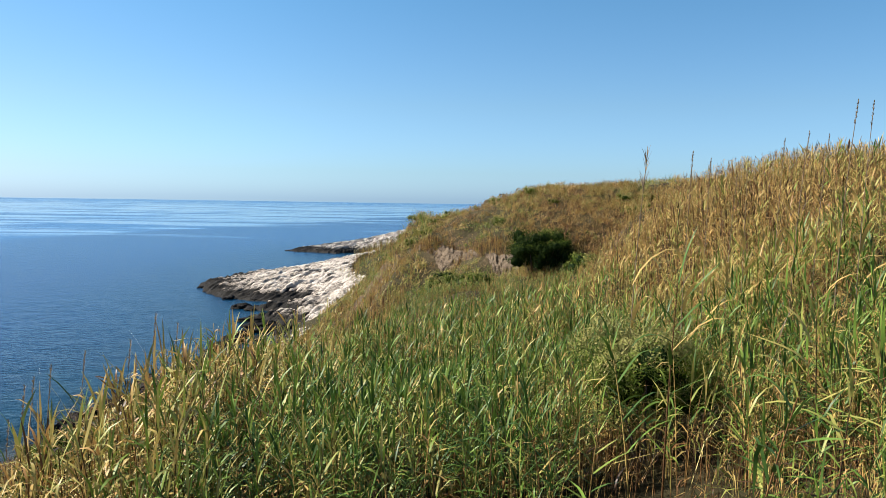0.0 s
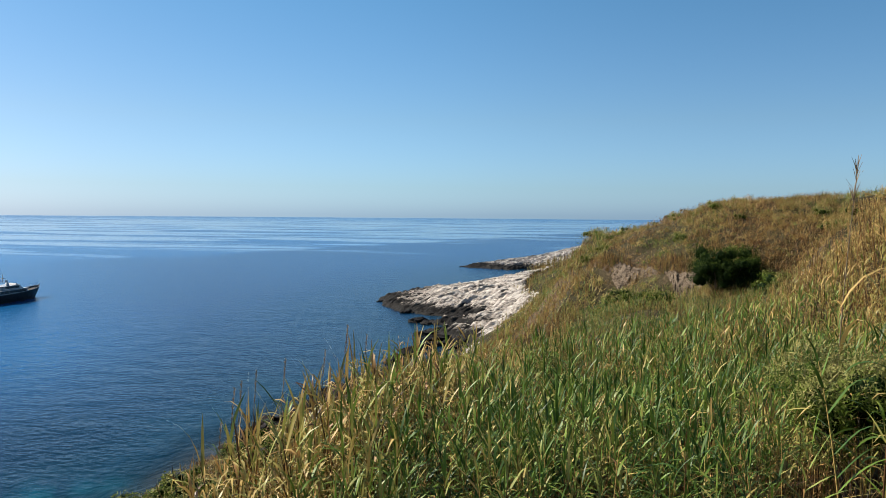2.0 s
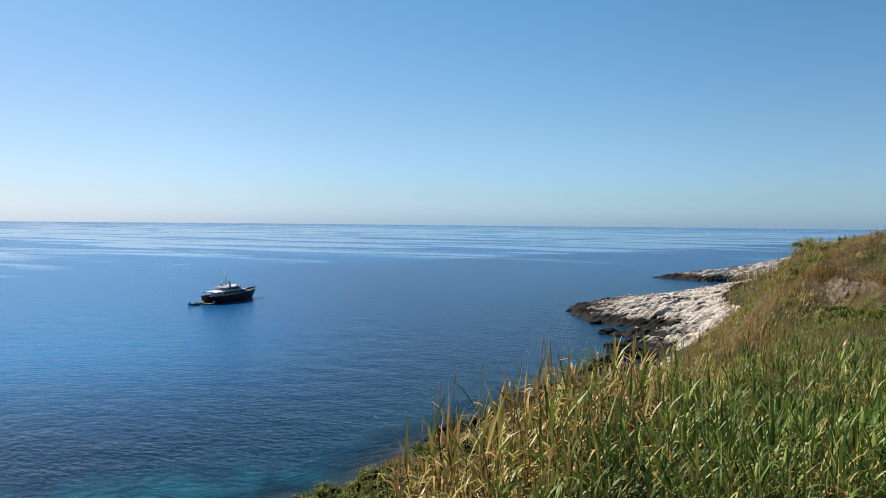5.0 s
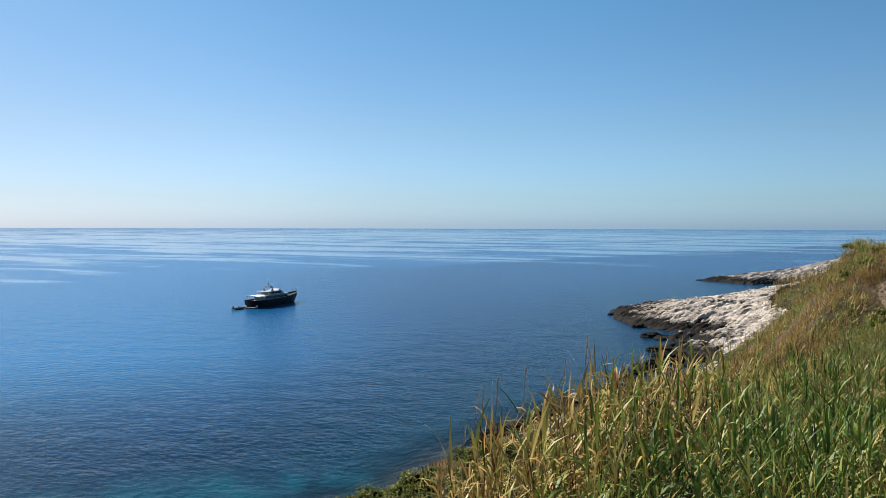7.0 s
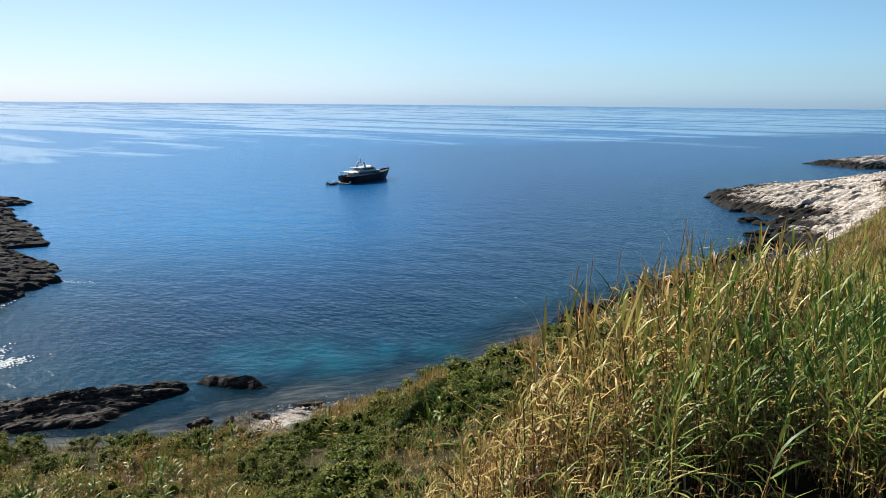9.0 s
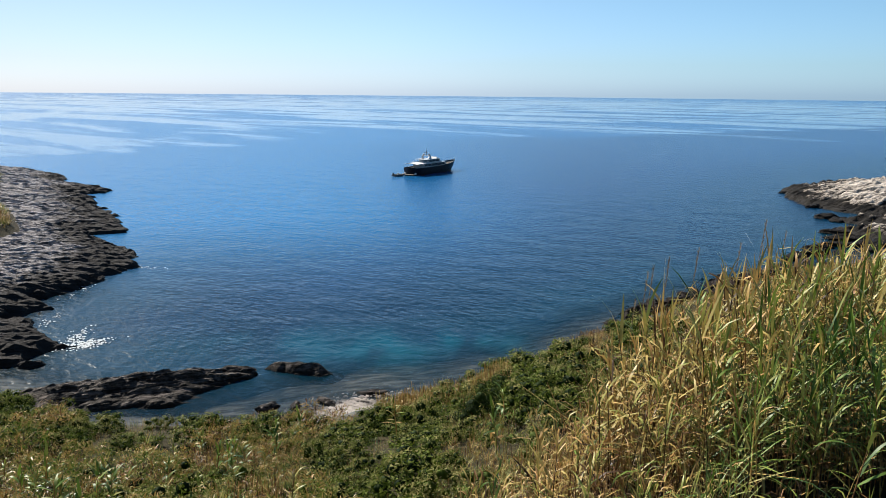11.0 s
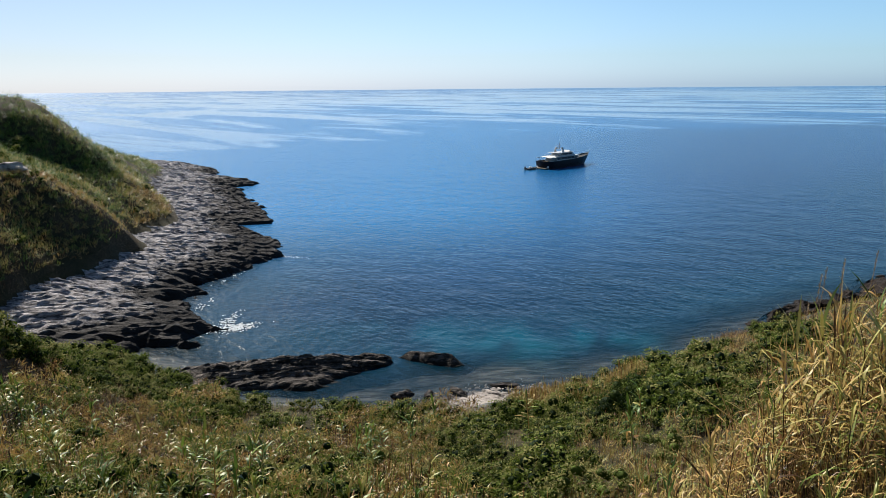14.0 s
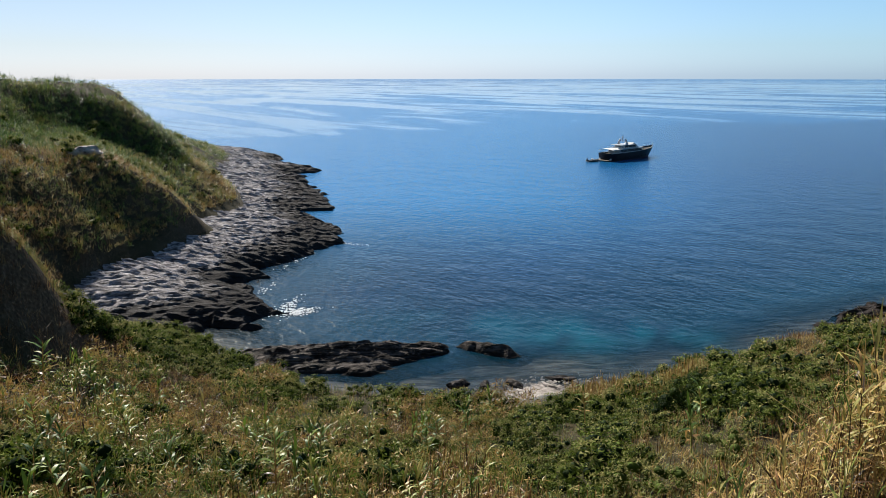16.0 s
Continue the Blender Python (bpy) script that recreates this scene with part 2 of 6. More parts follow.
    l.new(mix_node(n, l, calm.outputs[0], (0.23, 0.23, 0.23), (0.09, 0.09, 0.09)), p.inputs["Roughness"])
    p.inputs["IOR"].default_value = 1.33
    p.inputs["Specular IOR Level"].default_value = 0.25
    mw = n.new("ShaderNodeMapping")
    mw.inputs["Rotation"].default_value[2] = radians(40)
    mw.inputs["Scale"].default_value = (0.8, 1.2, 1)
    l.new(pos, mw.inputs[0])
    w1, w2 = noise_node(n, l, 0.9, 3, mw.outputs[0]), noise_node(n, l, 0.16, 3, mw.outputs[0])
    hh = math_node(n, l, "MULTIPLY_ADD", w2.outputs["Fac"], 1.8)
    l.new(w1.outputs["Fac"], hh.node.inputs[2])
    b = bump_node(n, l, hh, 0.3, 0.45, p.inputs["Normal"])
    ruffle = n.new("ShaderNodeMapRange")
    ruffle.inputs[3].default_value, ruffle.inputs[4].default_value = 0.38, 0.13
    l.new(calm.outputs[0], ruffle.inputs[0])
    l.new(ruffle.outputs[0], b.inputs["Strength"])
    return m


SOIL = ground_material()
ROCK_PALE = rock_material("pale_limestone", (0.76, 0.69, 0.61), (0.46, 0.40, 0.345), (0.022, 0.02, 0.018), 2.1, 1.2, 66, 1.0, 0.04)
ROCK_GREY = rock_material("grey_limestone", (0.54, 0.505, 0.515), (0.26, 0.24, 0.245), (0.03, 0.027, 0.027), 1.95, 0.85, 66, 3.0, 0.045)
ROCK_DARK = rock_material("dark_shore_rock", (0.2, 0.17, 0.155), (0.05, 0.042, 0.037), (0.02, 0.017, 0.015), 0.15, 0.3, 60, 2.6, 0.06)
ROCK_BLACK = rock_material("black_tide_rock", (0.10, 0.085, 0.075), (0.03, 0.026, 0.023), (0.016, 0.014, 0.013), 1.6, 0.6, 66, 2.5)
ROCK_RUST = rock_material("rusty_shore_rock", (0.24, 0.15, 0.105), (0.10, 0.06, 0.042), (0.03, 0.022, 0.018), 1.0, 0.5, 66, 2.5, 0.04)
WATER = water_material()


# ---- geometry tools ----
def lattice(ix, iy, seed):
    h = (ix.astype(np.int64) * 374761393 + iy.astype(np.int64) * 668265263 + seed * 1442695041) & 0xFFFFFFFF
    h = ((h ^ (h >> 13)) * 1274126177) & 0xFFFFFFFF
    return ((h ^ (h >> 16)) & 0xFFFF) / 65535.0


def vnoise(x, y, seed=0):
    ix, iy = np.floor(x), np.floor(y)
    fx, fy = x - ix, y - iy
    fx, fy = fx * fx * (3 - 2 * fx), fy * fy * (3 - 2 * fy)
    a, b = lattice(ix, iy, seed), lattice(ix + 1, iy, seed)
    c, d = lattice(ix, iy + 1, seed), lattice(ix + 1, iy + 1, seed)
    return (a + (b - a) * fx) * (1 - fy) + (c + (d - c) * fx) * fy


def fbm(x, y, seed=0, octaves=4):
    total, amp, norm = 0, 1.0, 0
    for k in range(octaves):
        total, norm = total + amp * vnoise(x * 2**k + 17 * k, y * 2**k - 9 * k, seed + k), norm + amp
        amp *= 0.5
    return total / norm


def smooth(a, b, x):
    t = np.clip((x - a) / (b - a), 0, 1)
    return t * t * (3 - 2 * t)


def to_line(x, y, line):
    """The distance of points to a polyline."""
    best = np.full(x.shape, 1e9)
    for (ax, ay), (bx, by) in zip(line[:-1], line[1:]):
        dx, dy = bx - ax, by - ay
        t = np.clip(((x - ax) * dx + (y - ay) * dy) / (dx * dx + dy * dy), 0, 1)
        best = np.minimum(best, np.hypot(x - ax - t * dx, y - ay - t * dy))
    return best


def inside(x, y, ring):
    hit = np.zeros(x.shape, bool)
    for (ax, ay), (bx, by) in zip(ring, ring[1:] + ring[:1]):
        cut = (ay > y) != (by > y)
        hit ^= cut & (x < ax + (y - ay) * (bx - ax) / ((by - ay) or 1e-9))
    return hit


def grid_mesh(name, verts, faces, mat, soft=True, values=None):
    """A mesh from arrays of places and of quads (or triangles); values: named numbers of the vertices."""
    me = bpy.data.meshes.new(name)
    faces = np.asarray(faces, np.int32)
    k = faces.shape[1]
    me.vertices.add(len(verts))
    me.vertices.foreach_set("co", np.asarray(verts, np.float32).ravel())
    me.loops.add(faces.size)
    me.loops.foreach_set("vertex_index", faces.ravel())
    me.polygons.add(len(faces))
    me.polygons.foreach_set("loop_start", np.arange(0, faces.size, k, dtype=np.int32))
    me.polygons.foreach_set("use_smooth", np.full(len(faces), soft))
    for key, v in (values or {}).items():
        me.attributes.new(key, "FLOAT", "POINT").data.foreach_set("value", np.asarray(v, np.float32))
    me.update(calc_edges=True)
    me.materials.append(mat)
    return me


def finish(bm, name, mat, soft=False):
    me = bpy.data.meshes.new(name)
    bmesh.ops.recalc_face_normals(bm, faces=bm.faces)
    bm.to_mesh(me)
    bm.free()
    for poly in me.polygons:
        poly.use_smooth = soft
    me.materials.append(mat)
    return me


def part(name, bm, mat, parent, label="", soft=False):
    ob = new(name, finish(bm, name, mat, soft))
    ob.parent = parent
    if label:
        tagged(ob, label)
    return ob


# ---- the lie of the land: contour lines of the plan, with heights ----
SHORE = [(-520, -900), (-330, -400), (-290, -60), (-272, 30), (-252, 68), (-228, 80), (-186, 66), (-155, 55), (-118, 43), (-100, 34), (-92, 24), (-80, 19), (-66, 19.5), (-57, 22), (-50.5, 27), (-45, 33), (-41, 42),
         (-39.5, 52), (-39, 66), (-38.5, 85), (-35, 105), (-29, 122), (-27, 150), (-31, 185), (-35, 215), (-37, 262), (-36, 330), (-30, 380), (-12, 440), (60, 560), (400, 900)]
RING = SHORE + [(3500, 3500), (3500, -3500), (-600, -3500)]
STAND = [(0, 0, 23.35), (1.5, 2.5, 22.9), (0, 4, 22.4), (-2, 3, 22.2), (0, -6, 23.9), (-4, 0, 20.8), (-5.5, 1, 19.6), (-9, 0, 17), (-2.3, 0, 22.4), (-3, -8, 23)]
BENCH = [(2.5, 8, 22.3), (0, 10, 21.8), (0.5, 20, 21.4), (1, 35, 20.9), (3.4, 14, 22), (3.2, 20, 21.6), (-1, 15, 21.3), (-1, 28, 20.6), (3.5, 24.5, 21.1), (3.8, 30, 20.8), (5.4, 36, 20.6), (6.3, 32, 21.1), (2.2, 27, 21.0)]
BLUFF_EDGE = [(-3.2, 5.6, 21.7), (-3.4, 7, 21.6), (-3.3, 8.4, 21.6), (-3, 10, 21.6), (-2.7, 12.7, 21.3), (-2.5, 18, 20.5), (-3, 28, 19.6), (-4.5, 45, 18.6), (-6.1, 59.2, 16.4), (-8.3, 84.0, 13.8), (-10.4, 107.8, 11.3)]
BLUFF_SLOPE = [(-6, 8, 18.5), (-6, 13, 16.4), (-9, 9, 15.8), (-8, 5.5, 17.4), (-10, 20, 11.5), (-14, 40, 9), (-18, 60, 8), (-22, 85, 6), (-26, 105, 3.5), (-6.5, 48.7, 14.9), (-8.9, 63.3, 12.3), (-12.7, 82.6, 8.7), (-16.4, 102.1, 5.7), (-12.5, 8.5, 13.4), (-16.5, 11.5, 10.8), (-14, 3, 14.4)]
VALLEY = [(-20.7, 14, 8.9), (-22, -0.4, 12.8), (-24, 2.7, 11), (-27, 7, 8.6), (-24.7, 15, 7), (-22, 20, 6.8), (-16, 20, 9.3), (-22, 32, 8), (-26.5, 35, 5.2), (-31, 48, 3.6), (-31, 54, 4), (-29, 12.5, 7.4),
          (-33, 21, 3.9), (-38, 35, 1.8), (-37, 47, 1.8), (-36, 62, 2.2), (-48.6, 23.3, 1.6), (-43, 25, 2.4), (-39, 9, 5.6), (-46, 14, 2.8)]
SPUR_RIDGE = [(-49.8, 0.7, 17.7), (-49.6, 2.2, 16.6), (-50.2, 3.7, 14.6), (-51, 4.8, 12), (-52.8, 6.3, 9.9), (-55.9, 9.1, 7.3)]
SPUR = SPUR_RIDGE + [(-44, -8, 19.5), (-43, 0.2, 11.7), (-43.4, 1.6, 11.3), (-44.6, 3, 10.6), (-46.3, 4.2, 9.7), (-49.2, 6.4, 8), (-54, 3, 13), (-57, 6.5, 8.6), (-60, 7.4, 7.2), (-62, 11.7, 4.4), (-61, 15.2, 2.4), (-57.6, 17, 2), (-54.6, 19.5, 1.6), (-66, 1, 9), (-70, 6, 4), (-74, 8, 2), (-55, 10.4, 5.2), (-58, 12.6, 3.6), (-41, -4, 15)]
HILL_FOOT = [(-224, 71, 3.6), (-184, 57, 3.6), (-156, 45, 3.6), (-115, 31.5, 3.6), (-104.5, 27.8, 3.6), (-99.2, 24.2, 3.4), (-92.9, 18.2, 3.4), (-89.2, 13.6, 3.0), (-85, 9.5, 2.4), (-80, 12, 1.0), (-84, 14, 1.2)]
HILL_BROW = [(-103, 3, 17.8), (-106, 7.6, 16.5), (-108.5, 11.2, 15.6), (-110, 15.4, 15.2), (-109.5, 18.2, 14.4), (-106.1, 20.4, 12.7), (-105.8, 23, 10.7), (-106.4, 25.9, 8.6), (-107, 28.2, 6.8)]
HILL_FACE = [(-101.5, 24, 6.0), (-94.8, 17, 6.0), (-90.4, 12, 6.2), (-84.5, 6, 6.2), (-85, 0, 13), (-117.7, 9.1, 17.8), (-118.7, 17.3, 16), (-121.8, 22.3, 14.6), (-122.6, 27.1, 11.8), (-120.3, 30.5, 8.6), (-122, 34.2, 5.7), (-128.4, 13, 17.9), (-132.6, 19.7, 17.3), (-133.6, 24.8, 15.9), (-134.4, 30, 13.6), (-134.9, 35.5, 10.9), (-164, 44, 6)]
HILL_CREST = [(-135.5, 14.1, 21.3), (-138.6, 21, 20.8), (-140.6, 26.6, 20.9), (-140.7, 30.5, 18), (-141.9, 33.9, 15.6), (-134, 7, 22.4), (-141, 17.5, 22.5), (-149, 28, 22.1), (-156.4, 34, 18.4), (-170, 41.5, 13.8), (-192, 54, 9), (-224, 66, 5.4), (-165, 10, 22.5), (-235, 20, 16), (-232, 52, 8), (-160, -40, 22)]
RIGHT_RISE = [(5.2, 8, 23.5), (6.3, 11, 24), (5.3, 21.4, 23.4), (6.4, 17, 23.7), (7.3, 30.1, 24.3), (6.5, 29.3, 23.2), (5.7, 28.6, 21.7), (7.5, 25.9, 24.3), (9.5, 33, 24.4), (12, 12, 24.4), (9, 3, 24.4), (10, 40, 23.6), (25, 10, 25)]
HEADLAND = [(0, 56.6, 20.1), (3.9, 50.6, 20.2), (5.3, 45.5, 20.4), (6.8, 41, 20.7), (-3.6, 58, 19.3), (0.2, 57.7, 21.9), (4, 51.7, 22.0), (-5.2, 66, 19.6), (8.6, 43.5, 20.5), (7.1, 44.3, 20.6), (8, 49.3, 23.4), (9.7, 48, 23.5), (7.8, 46.8, 22.2), (9.4, 46, 22.1),
            (-4.2, 66.9, 20.24), (-3.4, 66.9, 21.93), (-2.9, 66.9, 22.91), (-2.5, 67.0, 23.39), (-1.9, 67.0, 23.62), (-0.5, 67.0, 23.52), (0.8, 66.5, 23.31), (1.6, 66.0, 23.92), (2.8, 64.9, 23.97), (3.8, 64.4, 23.85), (4.2, 63.9, 25.05), (5.2, 61.8, 25.12), (5.9, 60.2, 25.59), (7.0, 58.1, 25.67),
            (8.8, 55.8, 25.84), (10.6, 54.5, 25.89), (12.4, 53.6, 25.93), (14.1, 52.6, 25.93), (15.7, 51.7, 26.26), (-0.6, 74.0, 22.62), (1.7, 73.0, 23.02), (4.2, 71.4, 22.95), (5.8, 68.8, 24.22), (7.8, 65.0, 24.77), (11.9, 61.4, 24.99), (15.9, 59.4, 25.03), (0, 90, 21.4), (10, 85, 23),
            (20, 80, 23.5), (-2, 110, 21), (-3, 140, 20), (-3, 200, 17), (0, 300, 15)]
FAR_COAST = [(-7, 110, 16.5), (-19, 179, 5), (-17, 143, 6.5), (-20, 120, 4.5), (-28, 204, 4.6), (-31, 257, 4), (-24, 330, 5), (-8, 385, 10), (5, 430, 11)]
BACK_LAND = [(60, 60, 24), (30, 120, 22.5), (20, 250, 18), (100, 300, 20), (-30, -30, 22), (-80, -30, 22), (0, -100, 27), (300, 0, 30), (100, 600, 15), (900, 600, 25), (0, -900, 30), (-200, -300, 25)]
KNOTS = np.array(STAND + BENCH + BLUFF_EDGE + BLUFF_SLOPE + VALLEY + SPUR + HILL_FOOT + HILL_BROW + HILL_FACE + HILL_CREST + RIGHT_RISE + HEADLAND + FAR_COAST + BACK_LAND + [(x, y, 0.3) for x, y in SHORE], float)


def radial(a, b):
    r2 = (a[:, None, 0] - b[None, :, 0]) ** 2 + (a[:, None, 1] - b[None, :, 1]) ** 2
    return np.sqrt(r2 + 0.6)


_n = len(KNOTS)
_sys = np.zeros((_n + 3, _n + 3))
_sys[:_n, :_n] = radial(KNOTS, KNOTS) - 0.08 * np.eye(_n)
_sys[:_n, _n:] = np.c_[np.ones(_n), KNOTS[:, :2] / 100]
_sys[_n:, :_n] = _sys[:_n, _n:].T
_weights = np.linalg.solve(_sys, np.r_[KNOTS[:, 2], 0, 0, 0])


def land(x, y, rough=True):
    """Ground height, metres over the sea; under water the bed."""
    shape = np.shape(x)
    q = np.c_[np.ravel(x), np.ravel(y)].astype(float)
    z = np.concatenate([radial(c, KNOTS) @ _weights[:_n] + np.c_[np.ones(len(c)), c / 100] @ _weights[_n:] for c in np.array_split(q, max(1, len(q) // 20000))])
    px, py = q[:, 0], q[:, 1]
    far = np.hypot(px, py)
    off = to_line(px, py, SHORE)
    dry = inside(px, py, RING)
    if rough:
        z = z + (fbm(px / 3.5, py / 3.5, 3) - 0.5) * 0.6 * smooth(4, 12, far) + (fbm(px / 14, py / 14, 8) - 0.5) * 1.6 * smooth(40, 90, far) + (fbm(px / 9, py / 9, 12) - 0.5) * 3.2 * smooth(-84, -96, px) * smooth(4, 9, z)
    reef = 1 - 0.78 * np.exp(-((px + 46) ** 2 + (py - 42) ** 2) / 90)
    bed = -np.minimum(0.03 + 0.17 * off * reef, 14) + (fbm(px / 4, py / 4, 5) - 0.5) * np.minimum(0.9, off * 0.09)
    return np.where(dry, np.maximum(np.minimum(z, 0.05 + 1.1 * off), 0.03 + 0.2 * np.minimum(off, 2)), bed).reshape(shape)


def polar_rings(inner, outer, ratio):
    return inner * ratio ** np.arange(int(np.log(outer / inner) / np.log(ratio)) + 2)


def polar_mesh(name, height, rings, mat, values=None):
    """A sheet of rings round the stand, fine towards the sea and coarse behind."""
    az = np.radians(np.concatenate([np.arange(-36, 98, 0.5), np.arange(98, 324, 3.0)]))
    x, y = -np.outer(rings, np.sin(az)), np.outer(rings, np.cos(az))
    z = height(x, y)
    nr, na = x.shape
    i, j = np.meshgrid(np.arange(nr - 1), np.arange(na), indexing="ij")
    k = (j + 1) % na
    faces = np.stack([i * na + j, (i + 1) * na + j, (i + 1) * na + k, i * na + k], -1).reshape(-1, 4)[:, ::-1]
    verts = np.stack([x, y, z], -1).reshape(-1, 3)
    centre = len(verts)
    return grid_mesh(name, verts, faces, mat, True, {k2: f(x, y).ravel() for k2, f in (values or {}).items()})


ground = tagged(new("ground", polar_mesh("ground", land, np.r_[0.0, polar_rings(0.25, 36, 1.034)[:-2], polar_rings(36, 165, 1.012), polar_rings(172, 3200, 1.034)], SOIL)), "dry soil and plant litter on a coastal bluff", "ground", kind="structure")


def sea_depth(x, y):
    return np.maximum(0.0, -land(x, y))


def sandy(x, y):
    """Clear sandy patches of the cove's bed."""
    spot = np.exp(-((x + 51) ** 2 + (y - 48.5) ** 2) / 12) + np.exp(-(((x + 47) * 0.9 + (y - 58) * 0.44) ** 2 / 50 + ((y - 58) * 0.9 - (x + 47) * 0.44) ** 2 / 12)) + 0.6 * np.exp(-(((x + 57) * 0.8 + (y - 47) * 0.6) ** 2 / 160 + ((y - 47) * 0.8 - (x + 57) * 0.6) ** 2 / 40))
    return np.clip(spot * smooth(0.3, 0.75, fbm(x / 3, y / 3, 33)) * 0.55, 0, 1)


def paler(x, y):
    """Painted sun glare: the sea's colour pales by azimuth towards the grey shelf across the cove."""
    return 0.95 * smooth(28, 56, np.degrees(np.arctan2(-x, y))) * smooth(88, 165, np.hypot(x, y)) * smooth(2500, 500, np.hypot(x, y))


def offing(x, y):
    """The calm offing, its sky reflection painted in as a paler colour: it ends along a slanting line against the
    ruffled dark water by the headland.
    """
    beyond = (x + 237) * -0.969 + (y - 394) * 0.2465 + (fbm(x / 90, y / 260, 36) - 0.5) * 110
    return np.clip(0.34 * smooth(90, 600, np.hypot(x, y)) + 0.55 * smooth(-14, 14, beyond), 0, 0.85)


water = tagged(new("water", polar_mesh("water", lambda x, y: np.zeros_like(x), polar_rings(20, 4950, 1.045), WATER, {"depth": sea_depth, "sand": sandy, "sea_glare": paler, "open_sea": offing})),
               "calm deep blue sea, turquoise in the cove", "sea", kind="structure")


# ---- rock shelves ----
def shelf(name, water_line, foot_line, top, step, mat, beds, label, seed, rise=1.0, crest=None, bed=1.5, wob=1.0, islet=False, relief=1.0, grit=1.0, soft=False, ledges=1.0, blocks=0.0):
    """A bedded rock shelf between its water line and the foot of the bank: stepped beds that dip along one direction."""
    ring = water_line if islet else water_line + foot_line[::-1]
    if islet:
        water_line = water_line + water_line[:1]
    ca, sa = math.cos(radians(beds)), math.sin(radians(beds))
    us, vs = [p[0] * ca + p[1] * sa for p in ring], [p[1] * ca - p[0] * sa for p in ring]
    u, v = np.meshgrid(np.arange(min(us) - 4, max(us) + 4, step * 1.5), np.arange(min(vs) - 4, max(vs) + 4, step * 0.75), indexing="ij")
    gx, gy = u * ca - v * sa, u * sa + v * ca
    wx = gx + wob * ((fbm(gx / 6, gy / 6, seed) - 0.5) * 7 + (fbm(gx / 1.5, gy / 1.5, seed + 3) - 0.5) * 3.2 + (fbm(u / 3.5, v / 0.7, seed + 9) - 0.5) * 4.0)
    wy = gy + wob * ((fbm(gx / 6, gy / 6, seed + 7) - 0.5) * 7 + (fbm(gx / 1.7, gy / 1.7, seed + 5) - 0.5) * 2.2)
    a, b = to_line(wx, wy, water_line), to_line(wx, wy, foot_line)
    on = inside(wx, wy, ring)
    sx, sy = gx + 0.15 * (wx - gx), gy + 0.15 * (wy - gy)
    a2, b2 = to_line(sx, sy, water_line), to_line(sx, sy, foot_line)
    frac = np.where(on, a2 / (a2 + b2 + 0.01), 0)
    peak = top if crest is None else crest(gx, gy)
    h = peak * frac ** rise
    layer = v / bed + (fbm(u / 24, v / 11, seed + 11) - 0.5) * 3.0 + (fbm(u / 4, v / 3, seed + 13) - 0.5) * 0.8
    tilt = (layer - np.floor(layer)) ** 1.6
    ridge = 1 - np.abs(2 * fbm(u / 15, v / 1.5, seed + 21) - 1)
    h = h + smooth(0, 3, a) * (tilt * 0.5 * bed + ((ridge - 0.75) * 0.9 + (fbm(u / 9, v / 1.8, seed + 31) - 0.5) * 0.9) * min(1.0, bed / 1.5)) * relief
    h = np.where(on, np.maximum(h, 0) * smooth(-0.4, 1.2, a) + 0.35 * smooth(0, 0.7, a), -0.15 - np.minimum(a, 5) * 0.45)
    ledge = np.floor(fbm(u / 7, v / 2.2, seed + 61) * 11) / 11 + 0.4 * np.floor(fbm(u / 2.6, v / 0.9, seed + 67) * 7) / 7
    h = h + ((ledge - 0.68) * ledges * smooth(0.3, 2, a) + (vnoise(u * 0.8, v * 2.2, seed + 43) - 0.5) * 0.16) * np.where(on, 1, 0.4) * grit
    h = h + ((vnoise(u * 0.55, v * 1.5, seed + 71) - 0.5) * 0.7 + (lattice(np.floor(u * 0.9 + v * 0.2), np.floor(v * 1.9 + fbm(u / 3, v / 3, seed) * 2), seed) - 0.5) * 0.45 + (vnoise(u * 1.7, v * 3.2, seed + 73) - 0.5) * 0.4) * blocks * smooth(0.2, 1.5, a) * on
    keep = (on | (a < 3)) & ((b > 0.01) | on)
    nx, ny = gx.shape
    i, j = np.meshgrid(np.arange(nx - 1), np.arange(ny - 1), indexing="ij")
    k = (i * ny + j).ravel()
    flat = keep.ravel()
    quads = np.stack([k, k + ny, k + ny + 1, k + 1], -1)
    quads = quads[flat[quads].all(1)]
    used, quads = np.unique(quads, return_inverse=True)
    verts = np.stack([gx.ravel(), gy.ravel(), h.ravel()], -1)[used]
    quads = quads.reshape(-1, 4)
    if name != "rock_shelf":
        return tagged(new(name, grid_mesh(name, verts, quads, mat, soft)), label, "rock")
    root = tagged(new(name), label, "rock")
    mid = verts[quads].mean(1)                     # the beds part into slabs along the strike and across their joints
    mu, mv = mid[:, 0] * ca + mid[:, 1] * sa, -mid[:, 0] * sa + mid[:, 1] * ca
    bedno = np.floor((mv + (fbm(mu / 30, mv / 30, seed + 51) - 0.5) * 6) / (8 * bed))
    slab = bedno * 1000 + np.floor((mu + bedno * 7.3) / (22 * bed))
    for k in np.unique(slab):
        q = quads[slab == k]
        at, q = np.unique(q, return_inverse=True)
        q = q.reshape(-1, 4)
        lab, was = np.arange(len(at)), None        # pieces that do not touch are slabs of their own
        while was is None or (was != lab).any():
            was = lab.copy()
            np.minimum.at(lab, q, lab[q].min(1)[:, None])
        for own in np.unique(lab):
            pick = q[lab[q[:, 0]] == own]
            if len(pick) < 5:
                continue
            sub, pick = np.unique(pick, return_inverse=True)
            piece = new("rock_slab", grid_mesh("rock_slab", verts[at][sub], pick.reshape(-1, 4), mat, soft))
            piece.parent = root
    return root


